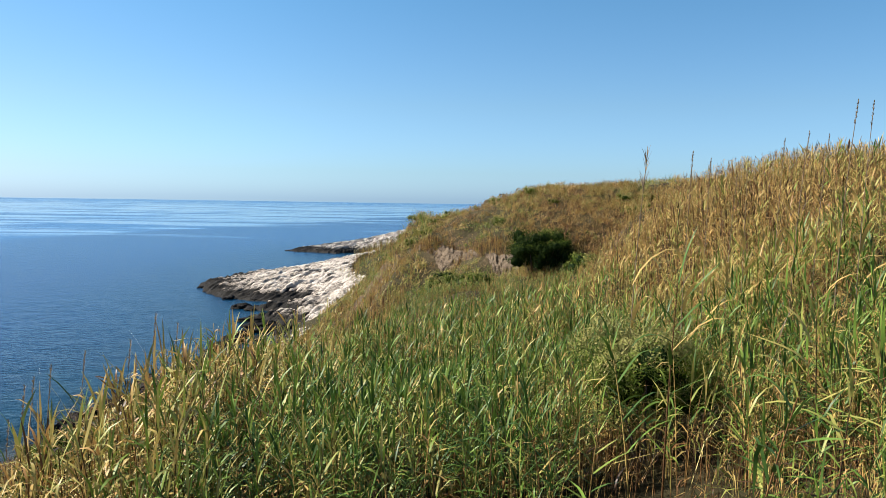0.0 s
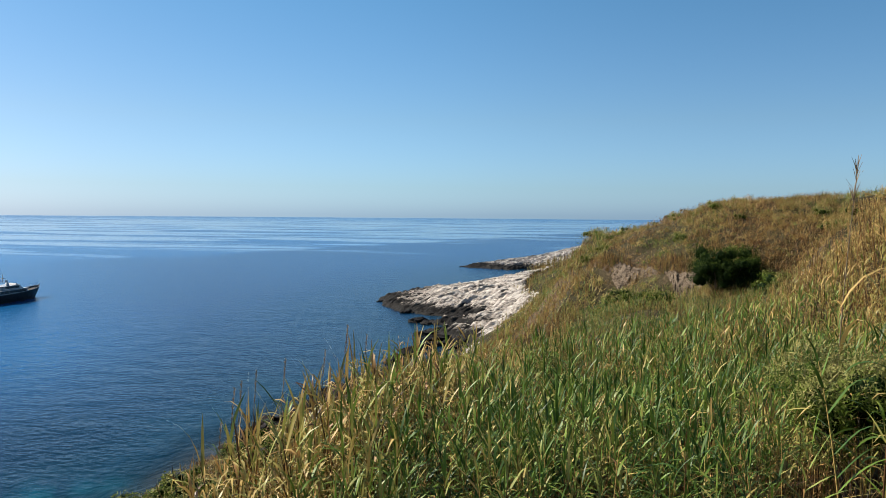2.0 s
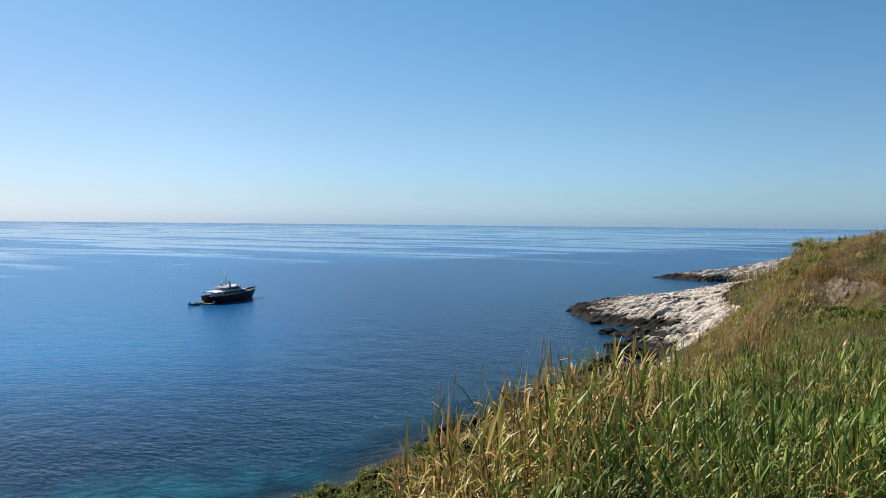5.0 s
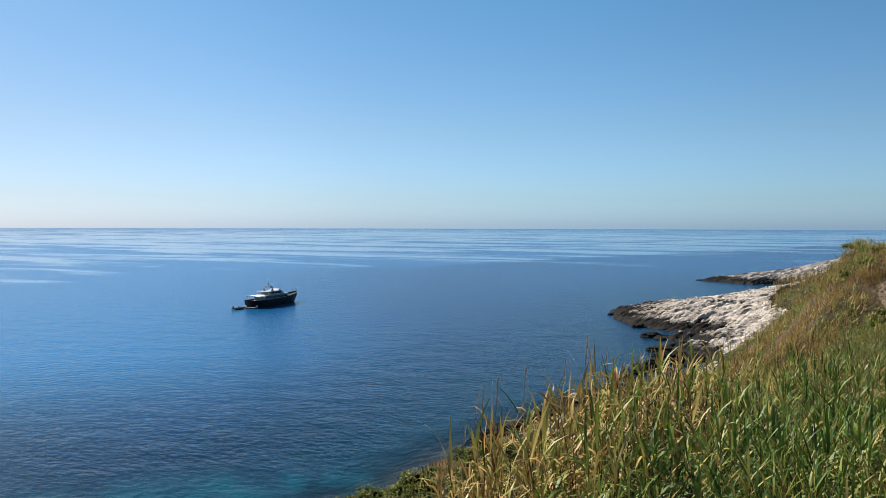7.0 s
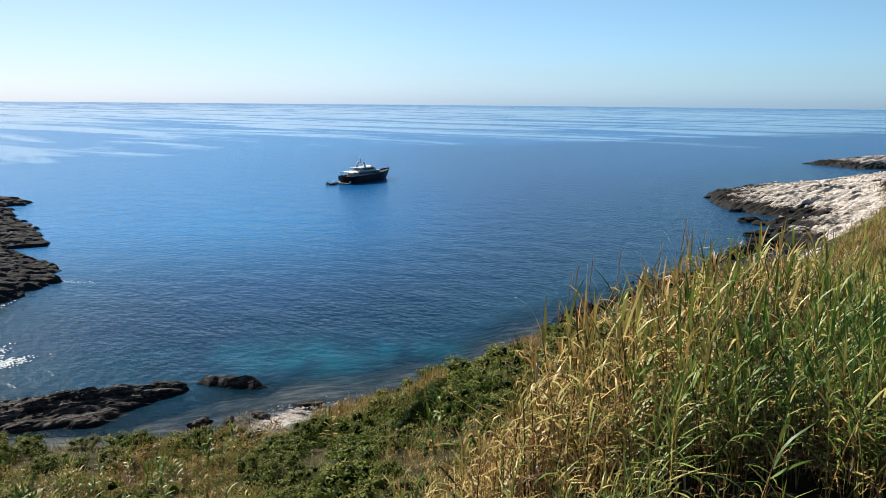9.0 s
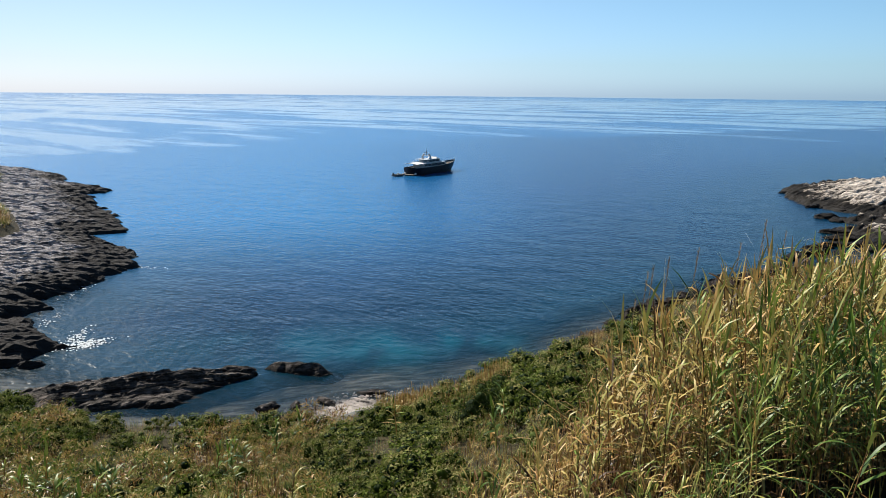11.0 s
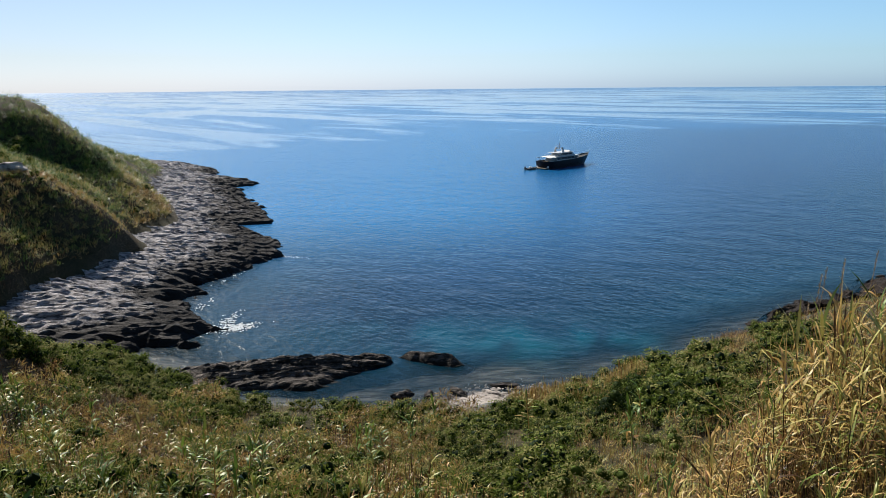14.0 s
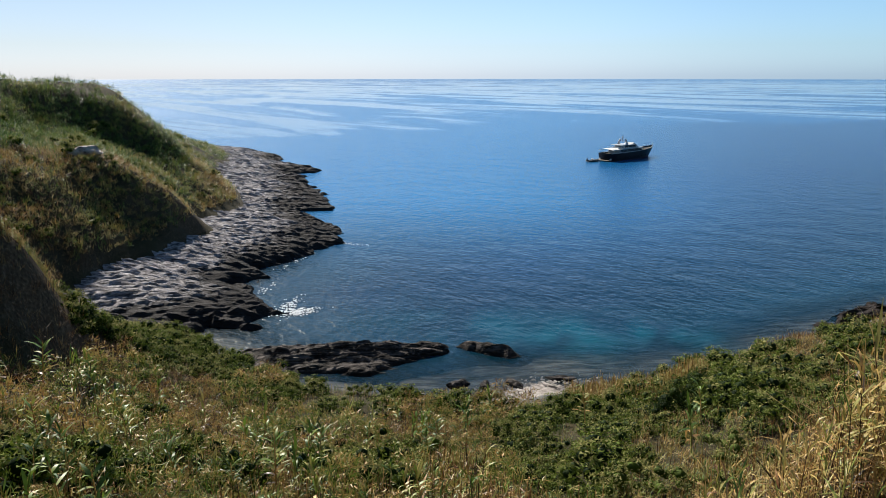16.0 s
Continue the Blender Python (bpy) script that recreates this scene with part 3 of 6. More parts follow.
WATER_C = [(-262, 78), (-250, 92), (-230, 91.4), (-212, 85), (-189, 88), (-186, 79), (-169, 75), (-160, 71), (-146, 67.5), (-133, 64), (-134, 57), (-126, 55.5), (-116, 54), (-104, 51.4), (-102, 45), (-98, 41.5),
           (-96, 35), (-91, 32.7), (-89, 27.6), (-83, 28.5), (-76.5, 30.6), (-74, 26), (-73.6, 21), (-74, 16), (-76, 11), (-80, 6)]
FOOT_C = [(-258, 66), (-226, 68), (-186, 53), (-157, 42), (-116, 28.5), (-104, 24.5), (-97, 19), (-91, 11.5), (-87, 5), (-84, 2)]
shelf("rock_shelf", WATER_C, FOOT_C, 4.2, 0.38, ROCK_GREY, 66, "grey bedded limestone shelf with black wet edge", 1, 0.8, bed=0.9, relief=0.3, grit=1.0, ledges=0.6, blocks=0.55)
WATER_A = [(-30, 296), (-50, 264), (-66, 236), (-70, 215.4), (-57, 189), (-47, 183), (-34, 184), (-33, 178), (-44.5, 170), (-29, 163), (-41, 157), (-35, 150), (-29, 146), (-28, 137), (-30, 128), (-28, 117), (-29, 108)]
FOOT_A = [(-20, 300), (-28, 257), (-25, 204), (-16, 179), (-12, 143), (-13, 116), (-18, 106)]
shelf("rock_shelf", WATER_A, FOOT_A, 5.6, 0.55, ROCK_PALE, 66, "pale white limestone headland shelf, black at the waterline", 2, 1.0, relief=0.9, grit=0.6, bed=1.7, ledges=1.6, soft=True, wob=0.5, blocks=0.7)
WATER_B = [(-15, 440), (-45, 410), (-66, 380), (-73, 357), (-50, 346), (-41, 351), (-22, 356), (-8, 352)]
FOOT_B = [(-2, 440), (-6, 420), (-8, 390), (-2, 352)]
shelf("rock_shelf", WATER_B, FOOT_B, 10.0, 0.8, ROCK_PALE, 60, "distant pale limestone point with dark waterline", 3, 0.8, crest=lambda x, y: np.clip(6 + (x + 70) * 0.11, 5, 13))
WATER_D = [(-67, 21), (-65.6, 25), (-63, 30.5), (-60, 34.5), (-57, 38), (-55.6, 36), (-55.6, 32), (-54.4, 28.5), (-57, 25), (-61, 20.5)]
FOOT_D = [(-63.5, 22.5), (-60, 27.5), (-57.8, 33)]
shelf("shore_rock", WATER_D, FOOT_D, 0.55, 0.17, ROCK_DARK, 60, "low dark brown bedded rock at the cove", 4, 0.8, bed=0.8, wob=0.5, islet=True, relief=0.9, grit=1.0, ledges=1.1, blocks=0.5)
WATER_E = [(-57, 38.4), (-56.2, 40), (-54.6, 41.2), (-52.6, 42.4), (-51.4, 42.2), (-51.4, 40.8), (-53, 39.6), (-55, 38.6)]
shelf("shore_rock", WATER_E, [(-55.6, 39.2), (-53.6, 40.4), (-52.4, 41.4)], 0.6, 0.13, ROCK_DARK, 50, "small black ledge in the shallow water of the cove", 6, 0.7, bed=0.6, wob=0.22, islet=True, relief=0.9, grit=1.0, ledges=1.0)
WATER_N = [(-36, 116), (-38.4, 106), (-40.6, 99), (-39.4, 90), (-41, 83), (-39.4, 77), (-39.8, 72), (-38.8, 66)]
FOOT_N = [(-33.5, 112), (-36, 100), (-37.5, 88), (-38.2, 78), (-38.5, 66)]
shelf("shore_rock", WATER_N, FOOT_N, 0.45, 0.35, ROCK_RUST, 80, "dark reddish shore rocks below the bluff", 5, 0.9, bed=0.7, relief=0.7)


def boulder(x, y, z, sx, sy, sz, turn, mat, seed, label, name="boulder"):
    bm = bmesh.new()
    bmesh.ops.create_icosphere(bm, subdivisions=3, radius=1.0)
    for v in bm.verts:
        q = v.co * 1.3 + Vector((seed * 7.1, 0, 0))
        d = 1 + 0.42 * noise.noise(q) + 0.2 * noise.noise(q * 2.7)
        v.co = v.co * d
        v.co.x = round(v.co.x * 5) / 5 * 0.4 + v.co.x * 0.6
        v.co.z = round(v.co.z * 4) / 4 * 0.5 + v.co.z * 0.5
        v.co = Vector((v.co.x * sx, v.co.y * sy, v.co.z * sz))
    ob = new(name, finish(bm, name, mat))
    ob.matrix_world = pose(x, y, z, 0, 0, turn)
    return tagged(ob, label, "rock", "rocks in the cove")


BOULDER_LABEL = "dark wet boulder in the shallow cove water"
for n, (x, y, sx, sy, sz) in enumerate([(-46.5, 37.5, 1.1, 0.5, 0.3), (-45, 41.5, 1.3, 0.5, 0.28),
                                        (-49, 33.5, 1.0, 0.5, 0.4), (-47.6, 35.2, 0.7, 0.4, 0.3), (-43.5, 39.5, 1.0, 0.5, 0.3)]):
    boulder(x, y, 0.05, sx, sy, sz, n * 47, ROCK_DARK, n + 1, BOULDER_LABEL)
for n, (x, y, sx, sy, sz) in enumerate([(-38.5, 153, 3.6, 1.2, 0.7), (-35.5, 147.5, 4.0, 1.3, 0.8), (-34.5, 141, 4.4, 1.4, 0.7), (-37, 135.5, 3.0, 1.0, 0.6), (-36, 130, 4.2, 1.2, 0.8), (-37.2, 124.5, 3.4, 1.1, 0.7), (-34.6, 121, 3.8, 1.2, 0.6), (-35.8, 115, 3.0, 1.0, 0.7), (-32.5, 133, 2.4, 0.9, 0.5)]):
    boulder(x, y, 0.1, sx, sy, sz, 20 + n * 13, ROCK_BLACK, n + 80, "low black reef rock beside the pale shelf")
r = np.random.default_rng(70)
for n in range(38):                       # the black fringe of broken rock along the waterline of the pale shelf and the bluff
    line = WATER_A[3:] if n < 26 else WATER_N
    q = r.uniform(0, len(line) - 1.001)
    (ax, ay), (bx, by) = line[int(q)], line[int(q) + 1]
    x, y = ax + (bx - ax) * (q % 1) + r.normal(-0.6, 1.0), ay + (by - ay) * (q % 1) + r.normal(0, 0.8)
    s = r.uniform(0.5, 1.5) if n < 26 else r.uniform(0.3, 0.65)
    boulder(x, y, 0.1, s * 1.7, s, s * r.uniform(0.4, 0.7), 66 + r.normal(0, 25), ROCK_BLACK if n < 26 else ROCK_RUST, n + 30, "jagged black rock at the waterline of the shelf" if n < 26 else "reddish brown rock at the foot of the bluff")


def pebble_beach():
    """Pale pebbles and small slabs at the head of the cove."""
    rng = np.random.default_rng(4)
    bm = bmesh.new()
    bmesh.ops.create_icosphere(bm, subdivisions=1, radius=1.0)
    base = np.array([v.co for v in bm.verts])
    tris = np.array([[v.index for v in f.verts] for f in bm.faces])
    bm.free()
    verts, faces = [], []
    for k in range(2600):
        x, y = rng.normal(-43.9, 1.5), rng.normal(36.0, 2.2)
        if x + 43.9 > 2.4:
            continue
        r = rng.uniform(0.05, 0.19)
        z = max(-0.35, 0.05 + (x + 45.0) * 0.14)
        p = base * (1 + rng.normal(0, 0.12, (len(base), 1))) * [r * 1.3, r * rng.uniform(0.6, 1), r * 0.35]
        a = rng.uniform(0, 6.28)
        p = p @ np.array([[math.cos(a), math.sin(a), 0], [-math.sin(a), math.cos(a), 0], [0, 0, 1]]) + [x, y, z]
        faces.append(tris + len(base) * len(verts))
        verts.append(p)
    ob = new("pebble_beach", grid_mesh("pebble_beach", np.concatenate(verts), np.concatenate(faces), ROCK_PEBBLE, False))
    return tagged(ob, "pale pebbles and slabs at the head of the cove", "pebbles", kind="stuff")


ROCK_PEBBLE = rock_material("pale_pebbles", (0.52, 0.46, 0.41), (0.32, 0.28, 0.25), (0.2, 0.17, 0.15), -0.6, 0.3)
pebble_beach()


BANK_LINE = [(-2.2, 60.2), (-0.6, 57.6), (1.6, 54.6), (3.4, 51.4), (4.6, 49.4), (6.0, 47.6)]


def earth_bank():
    """The eroded scarp of pale earth under the headland's lip."""
    line = BANK_LINE
    t = np.linspace(0, len(line) - 1, 150)
    x, y = (np.interp(t, range(len(line)), [p[k] for p in line]) for k in (0, 1))
    h = np.linspace(0, 1, 22)
    low, high = 19.7, 21.5 + (vnoise(t * 4, t * 0, 3) - 0.5) * 0.5 + (vnoise(t * 14, t * 0, 5) - 0.5) * 0.15
    gx, gz = x[:, None] + 0 * h, low + (high[:, None] - low) * h
    gy = y[:, None] + 0.7 * h**2 - 0.6 + (fbm(t[:, None] * 9, gz * 2.2, 6) - 0.5) * 0.7 + (fbm(t[:, None] * 3, gz * 0.6, 9) - 0.5) * 0.8
    gy[:, -1] += 1.2
    i, j = np.meshgrid(np.arange(len(t) - 1), np.arange(len(h) - 1), indexing="ij")
    k = (i * len(h) + j).ravel()
    ob = new("earth_bank", grid_mesh("earth_bank", np.stack([gx, gy, gz], -1).reshape(-1, 3), np.stack([k, k + len(h), k + len(h) + 1, k + 1], -1), EARTH, False))
    return tagged(ob, "eroded pale earth bank below the headland", "bank", kind="structure")


EARTH = rock_material("pale_earth", (0.2, 0.15, 0.105), (0.105, 0.075, 0.052), (0.1, 0.08, 0.06), -9, 0.3, 0)
earth_bank()
boulder(4.2, 62.6, 24.5, 0.95, 0.5, 0.6, 20, EARTH, 60, "pale rock outcrop on the headland's crest")
boulder(2.0, 64, 23.3, 1.2, 0.7, 0.5, 50, EARTH, 61, "pale rock outcrop on the headland's crest")
boulder(-109.4, 16.2, 15.4, 1.2, 2.6, 0.8, 14, ROCK_PEBBLE, 62, "pale crumbling ledge on the hill across the cove")


# ---- plants ----
def strap(rng, base, az, lift, droop, length, width, segs, twist=0.0, kink=0.0):
    """One strap leaf as a strip of quads that rises, arches and hangs."""
    s = np.linspace(0, 1, segs + 1)
    ang = lift - (droop * smooth(kink - 0.18, kink + 0.18, s) if kink else droop * s**1.5)
    dl = length / segs
    out = np.concatenate([[0], np.cumsum(np.cos((ang[:-1] + ang[1:]) / 2) * dl)])
    up = np.concatenate([[0], np.cumsum(np.sin((ang[:-1] + ang[1:]) / 2) * dl)])
    w = width * (0.55 + 0.45 * np.minimum(1, s * 5)) * (1 - s**2.2) ** 0.8 + 0.0008
    a2 = az + twist * s
    mid = np.stack([out * np.cos(az), out * np.sin(az), up], -1) + base
    side = np.stack([-np.sin(a2), np.cos(a2), 0.35 * np.sin(3 * s + az)], -1)
    verts = np.empty((2 * (segs + 1), 3))
    verts[0::2], verts[1::2] = mid - side * w[:, None] / 2, mid + side * w[:, None] / 2
    k = np.arange(segs) * 2
    return verts, np.stack([k, k + 1, k + 3, k + 2], -1)


def tube(path, radii, sides=3):
    path = np.asarray(path, float)
    a = np.arange(sides) * 2 * np.pi / sides
    ring = np.stack([np.cos(a), np.sin(a), np.zeros(sides)], -1)
    verts = (path[:, None] + ring[None] * np.asarray(radii)[:, None, None]).reshape(-1, 3)
    i, j = np.meshgrid(np.arange(len(path) - 1), np.arange(sides), indexing="ij")
    k = (j + 1) % sides
    return verts, np.stack([i * sides + j, i * sides + k, (i + 1) * sides + k, (i + 1) * sides + j], -1).reshape(-1, 4)


def joined(pieces):
    """Pieces of (verts, quads, tone) as one."""
    verts, faces, tones, n = [], [], [], 0
    for v, f, t in pieces:
        verts.append(v), faces.append(f + n), tones.append(np.full(len(v), t))
        n += len(v)
    return np.concatenate(verts), np.concatenate(faces), np.concatenate(tones)


def reed_pieces(rng, height, leaves, segs, width, lean=0.2, joints=4, fan=0.0):
    """A giant reed: a leaning cane with strap leaves in two ranks that rise and arch over; the lowest hang dry,
    darkened as painted shade.
    """
    la, az0 = rng.uniform(0, 6.28), rng.uniform(0, 6.28)
    s = np.linspace(0, 1, joints)
    bend = rng.uniform(0.1, 1.0) * lean
    path = np.stack([bend * height * s**1.6 * np.cos(la), bend * height * s**1.6 * np.sin(la), height * 0.84 * s], -1)
    stem = (*tube(path, np.linspace(0.008, 0.0035, joints) * width / 0.022, 3), rng.uniform(0.3, 0.9))
    out = []
    for k in range(leaves):
        q = 0.26 + 0.74 * (k + rng.uniform(0, 0.7)) / leaves
        base = np.array([np.interp(q, s, path[:, n]) for n in range(3)])
        az = az0 + (k % 2) * np.pi + rng.normal(0, 0.6)
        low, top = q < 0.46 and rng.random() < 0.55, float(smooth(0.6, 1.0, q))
        lift = rng.uniform(-0.2, 0.8) if low else 0.65 + 0.6 * top + rng.normal(0, 0.2) - fan * 0.4 * (1 - q)
        droop = rng.uniform(0.8, 2.2) if low else rng.uniform(0.2, 1.3) * (1 - 0.6 * top) if rng.random() < 0.82 else rng.uniform(1.2, 2.0)
        length = height * rng.uniform(0.17, 0.32) * (1.1 - 0.5 * abs(q - 0.6))
        # low leaves: dry brown, darkened further as painted shade between the canes
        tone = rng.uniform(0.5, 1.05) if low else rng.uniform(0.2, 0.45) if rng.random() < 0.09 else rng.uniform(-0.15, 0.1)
        out.append((*strap(rng, base, az, lift, droop, length, width * rng.uniform(0.6, 1.15), segs, rng.normal(0, 0.8), rng.uniform(0.3, 0.75) if segs > 2 and rng.random() < 0.4 else 0.0), tone))
    return stem, out


def dead_proto(seed, leaves, segs, width, joints=3):
    """A dead reed: a thin straw cane with curled, twisted, hanging leaves all the way up."""
    rng = np.random.default_rng(seed)
    la, s = rng.uniform(0, 6.28), np.linspace(0, 1, joints)
    bend = rng.uniform(0.05, 0.3)
    path = np.stack([bend * s**1.5 * np.cos(la), bend * s**1.5 * np.sin(la), 0.95 * s], -1)
    out = [(*tube(path, np.linspace(0.35, 0.15, joints) * width, 3), rng.uniform(-0.05, 0.2))]
    for k in range(leaves):
        q = 0.15 + 0.85 * (k + rng.random()) / leaves
        base = np.array([np.interp(q, s, path[:, n]) for n in range(3)])
        out.append((*strap(rng, base, rng.uniform(0, 6.28), rng.uniform(-0.3, 1.3), rng.uniform(0.6, 3.0), rng.uniform(0.12, 0.27), width * rng.uniform(0.6, 1.2), segs, rng.normal(0, 1.4)), rng.normal(0, 0.12)))
    return joined(out)


def tuft_proto(seed, blades, width):
    """A fluffy tussock seen from afar: short blades that fan out from one root."""
    rng = np.random.default_rng(seed)
    out = []
    for k in range(blades):
        base = np.array([rng.normal(0, 0.22), rng.normal(0, 0.22), rng.uniform(0, 0.35)])
        out.append((*strap(rng, base, rng.uniform(0, 6.28), rng.uniform(0.5, 1.5), 0.4, rng.uniform(0.35, 0.8), width * rng.uniform(0.6, 1.3), 1), rng.normal(0.0, 0.12)))
    return joined(out)


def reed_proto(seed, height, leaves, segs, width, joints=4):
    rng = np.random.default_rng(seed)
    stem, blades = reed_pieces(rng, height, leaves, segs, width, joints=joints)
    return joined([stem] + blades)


def dry_proto(seed, height, blades, segs, width, joints=3):
    """A dry tussock: thin stalks and curled straw blades from one root, some with a seed head."""
    rng = np.random.default_rng(seed)
    out = []
    for k in range(blades):
        az = rng.uniform(0, 6.28)
        base = np.array([rng.normal(0, 0.09), rng.normal(0, 0.09), 0]) * height
        if k % 3 == 0:
            lean = rng.uniform(0.02, 0.22) * height
            h = height * rng.uniform(0.6, 1.0)
            p = np.stack([base + np.array([lean * t * t * math.cos(az), lean * t * t * math.sin(az), h * t]) for t in np.linspace(0, 1, joints)])
            out.append((*tube(p, np.linspace(0.004, 0.002, joints) * max(1, width / 0.012), 3), rng.uniform(-0.1, 0.25)))
            for j in range(3):
                q = rng.uniform(0.35, 0.95)
                b = p[0] * (1 - q) + p[-1] * q
                out.append((*strap(rng, b, rng.uniform(0, 6.28), rng.uniform(0.3, 1.2), rng.uniform(1.2, 3.2), height * rng.uniform(0.12, 0.24), width, segs), rng.uniform(-0.12, 0.12)))
        else:
            out.append((*strap(rng, base, az, rng.uniform(1.0, 1.5), rng.uniform(0.2, 1.8), height * rng.uniform(0.4, 0.85), width * 0.7, segs), rng.uniform(-0.15, 0.15)))
    return joined(out)


def leafy_proto(seed, size, leaves, leaf, tone_spread=0.25, domes=10, slim=0.3, filled=True, spread=0.36, bough_size=(0.24, 0.4)):
    """A shrub crown: small pointed leaves set all over a heap of rounded boughs, with gaps between them; light and
    shade are painted into the tone.
    """
    rng = np.random.default_rng(seed)
    c = np.clip(rng.normal(0, 1, (domes, 3)), -1.25, 1.25) * spread * [1, 1, 0.5] + [0, 0, 0.42]
    r = rng.uniform(*bough_size, domes)
    which = rng.integers(0, domes, leaves * 4)
    d = rng.normal(0, 1, (leaves * 4, 3))
    d[:, 2] = np.abs(d[:, 2]) * 0.9 - 0.25
    d /= np.linalg.norm(d, axis=1)[:, None]
    lump = 1 + 0.22 * np.sin(d[:, 0] * 7 + which) * np.sin(d[:, 1] * 8 + which * 2)
    p = c[which] + d * (r[which] * lump * rng.uniform(0.8, 1.08, leaves * 4))[:, None]
    hidden = ((np.linalg.norm(p[:, None] - c[None], axis=2) < r[None] * 0.78) & (np.arange(domes)[None] != which[:, None])).any(1) | (p[:, 2] < 0.03)
    seen = np.resize(np.flatnonzero(~hidden), leaves)
    which, d, p = which[seen], d[seen], p[seen]
    p[:, 2] = np.maximum(p[:, 2], 0.02)
    t = np.cross(d, rng.normal(0, 1, (leaves, 3)))
    t /= np.linalg.norm(t, axis=1)[:, None] + 1e-9
    b = np.cross(d, t) + rng.normal(0, 0.3, (leaves, 3)) + d * 0.45 + [0, 0, 0.25]
    b /= np.linalg.norm(b, axis=1)[:, None] + 1e-9
    ll = leaf * rng.uniform(0.6, 1.4, leaves)[:, None] / size
    u, w = np.meshgrid(np.linspace(0, 2 * np.pi, 6), np.linspace(0.05, np.pi - 0.05, 4), indexing="ij")
    ball = np.stack([np.sin(w) * np.cos(u), np.sin(w) * np.sin(u), np.cos(w)], -1).reshape(-1, 3)
    i, j = np.meshgrid(np.arange(5), np.arange(3), indexing="ij")
    k = (i * 4 + j).ravel()
    cell = np.concatenate([np.stack([k, k + 1, k + 5], -1), np.stack([k, k + 5, k + 4], -1)])
    # dark balls inside the boughs, added to close the gaps with painted shade
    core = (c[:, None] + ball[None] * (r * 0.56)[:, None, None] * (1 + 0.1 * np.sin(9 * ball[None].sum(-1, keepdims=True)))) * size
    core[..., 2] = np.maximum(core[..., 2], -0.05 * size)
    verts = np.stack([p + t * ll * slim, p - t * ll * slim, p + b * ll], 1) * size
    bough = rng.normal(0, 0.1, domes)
    # painted light: tone rises on bough tops, sinks on low leaves
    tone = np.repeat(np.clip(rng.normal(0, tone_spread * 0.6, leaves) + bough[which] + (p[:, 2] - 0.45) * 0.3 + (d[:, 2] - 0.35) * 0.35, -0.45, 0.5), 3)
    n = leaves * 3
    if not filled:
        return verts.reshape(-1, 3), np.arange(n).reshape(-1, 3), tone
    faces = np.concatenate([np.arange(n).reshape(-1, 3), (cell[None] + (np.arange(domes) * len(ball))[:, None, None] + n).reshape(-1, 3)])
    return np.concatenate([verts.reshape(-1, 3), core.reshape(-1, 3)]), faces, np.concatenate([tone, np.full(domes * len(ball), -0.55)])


def scatter(protos, place, turn, size, tone, rng, squash=None):
    """Copies of the prototypes at many places as one set of arrays."""
    pick = rng.integers(0, len(protos), len(place))
    verts, faces, tones, n = [], [], [], 0
    for k, (v, f, t) in enumerate(protos):
        m = pick == k
        if not m.any():
            continue
        c, s = np.cos(turn[m]), np.sin(turn[m])
        x = v[None, :, 0] * c[:, None] - v[None, :, 1] * s[:, None]
        y = v[None, :, 0] * s[:, None] + v[None, :, 1] * c[:, None]
        z = np.broadcast_to(v[None, :, 2], x.shape)
        w = np.stack([x, y, z], -1) * size[m][:, None, None] + place[m][:, None, :]
        verts.append(w.reshape(-1, 3))
        faces.append((f[None] + (np.arange(m.sum()) * len(v))[:, None, None] + n).reshape(-1, f.shape[1]))
        tones.append((t[None] + tone[m][:, None]).ravel())
        n += w.shape[0] * w.shape[1]
    return np.concatenate(verts), np.concatenate(faces), np.clip(np.concatenate(tones), 0, 1)


def grow(name, label, category, protos, xy, tone, size, mat, seed):
    """One patch of uncountable plants."""
    rng = np.random.default_rng(seed)
    z = land(xy[:, 0], xy[:, 1]) - 0.03
    v, f, t = scatter(protos, np.c_[xy, z], rng.uniform(0, 6.28, len(xy)), size, tone, rng)
    ob = new(name, grid_mesh(name, v, f, mat, True, {"tone": t}))
    return tagged(ob, label, category, kind="stuff")


def sown(rng, count, near, far, az0, az1, power=1.0):
    """Random places in a sector round the stand; power 2 spreads them evenly, 1 crowds the near ones."""
    r = (near**power + (far**power - near**power) * rng.random(count)) ** (1 / power)
    a = np.radians(rng.uniform(az0, az1, count))
    return np.stack([-r * np.sin(a), r * np.cos(a)], -1)


def dryness(x, y):
    """How dry the reeds stand: green on the bench, straw on the rise and along the bluff's edge."""
    edge = 1.2 * smooth(-1.1, -3.1, x) * smooth(22, 10, y)
    rise = smooth(2.6, 4.4, x - 0.06 * (y - 8)) * smooth(8, 15, y) * smooth(36, 30, y) + 0.3 * smooth(4, 8, x) * smooth(12, 4, y)
    far = smooth(44, 52, y) * 0.42
    coast = smooth(24, 34, y) * smooth(-1.5, -4.0, x) * 0.75
    patch = (fbm(x / 2.5, y / 2.5, 51) - 0.5)
    return np.clip(0.17 + 0.58 * edge + 0.5 * rise + far + 0.8 * coast + patch * 0.75, 0, 1)


rng = np.random.default_rng(11)
RP_NEAR = [reed_proto(100 + k, 1.0, 15, 4, 0.0155) for k in range(12)]
RP_MID = [reed_proto(130 + k, 1.0, 10, 2, 0.027, 2) for k in range(8)]
RP_WIDE = [reed_proto(145 + k, 1.0, 10, 3, 0.042, 3) for k in range(6)]
RP_FAR = [reed_proto(160 + k, 1.0, 6, 1, 0.05, 2) for k in range(6)]
DP_NEAR = [dry_proto(200 + k, 1.0, 9, 2, 0.012) for k in range(8)]
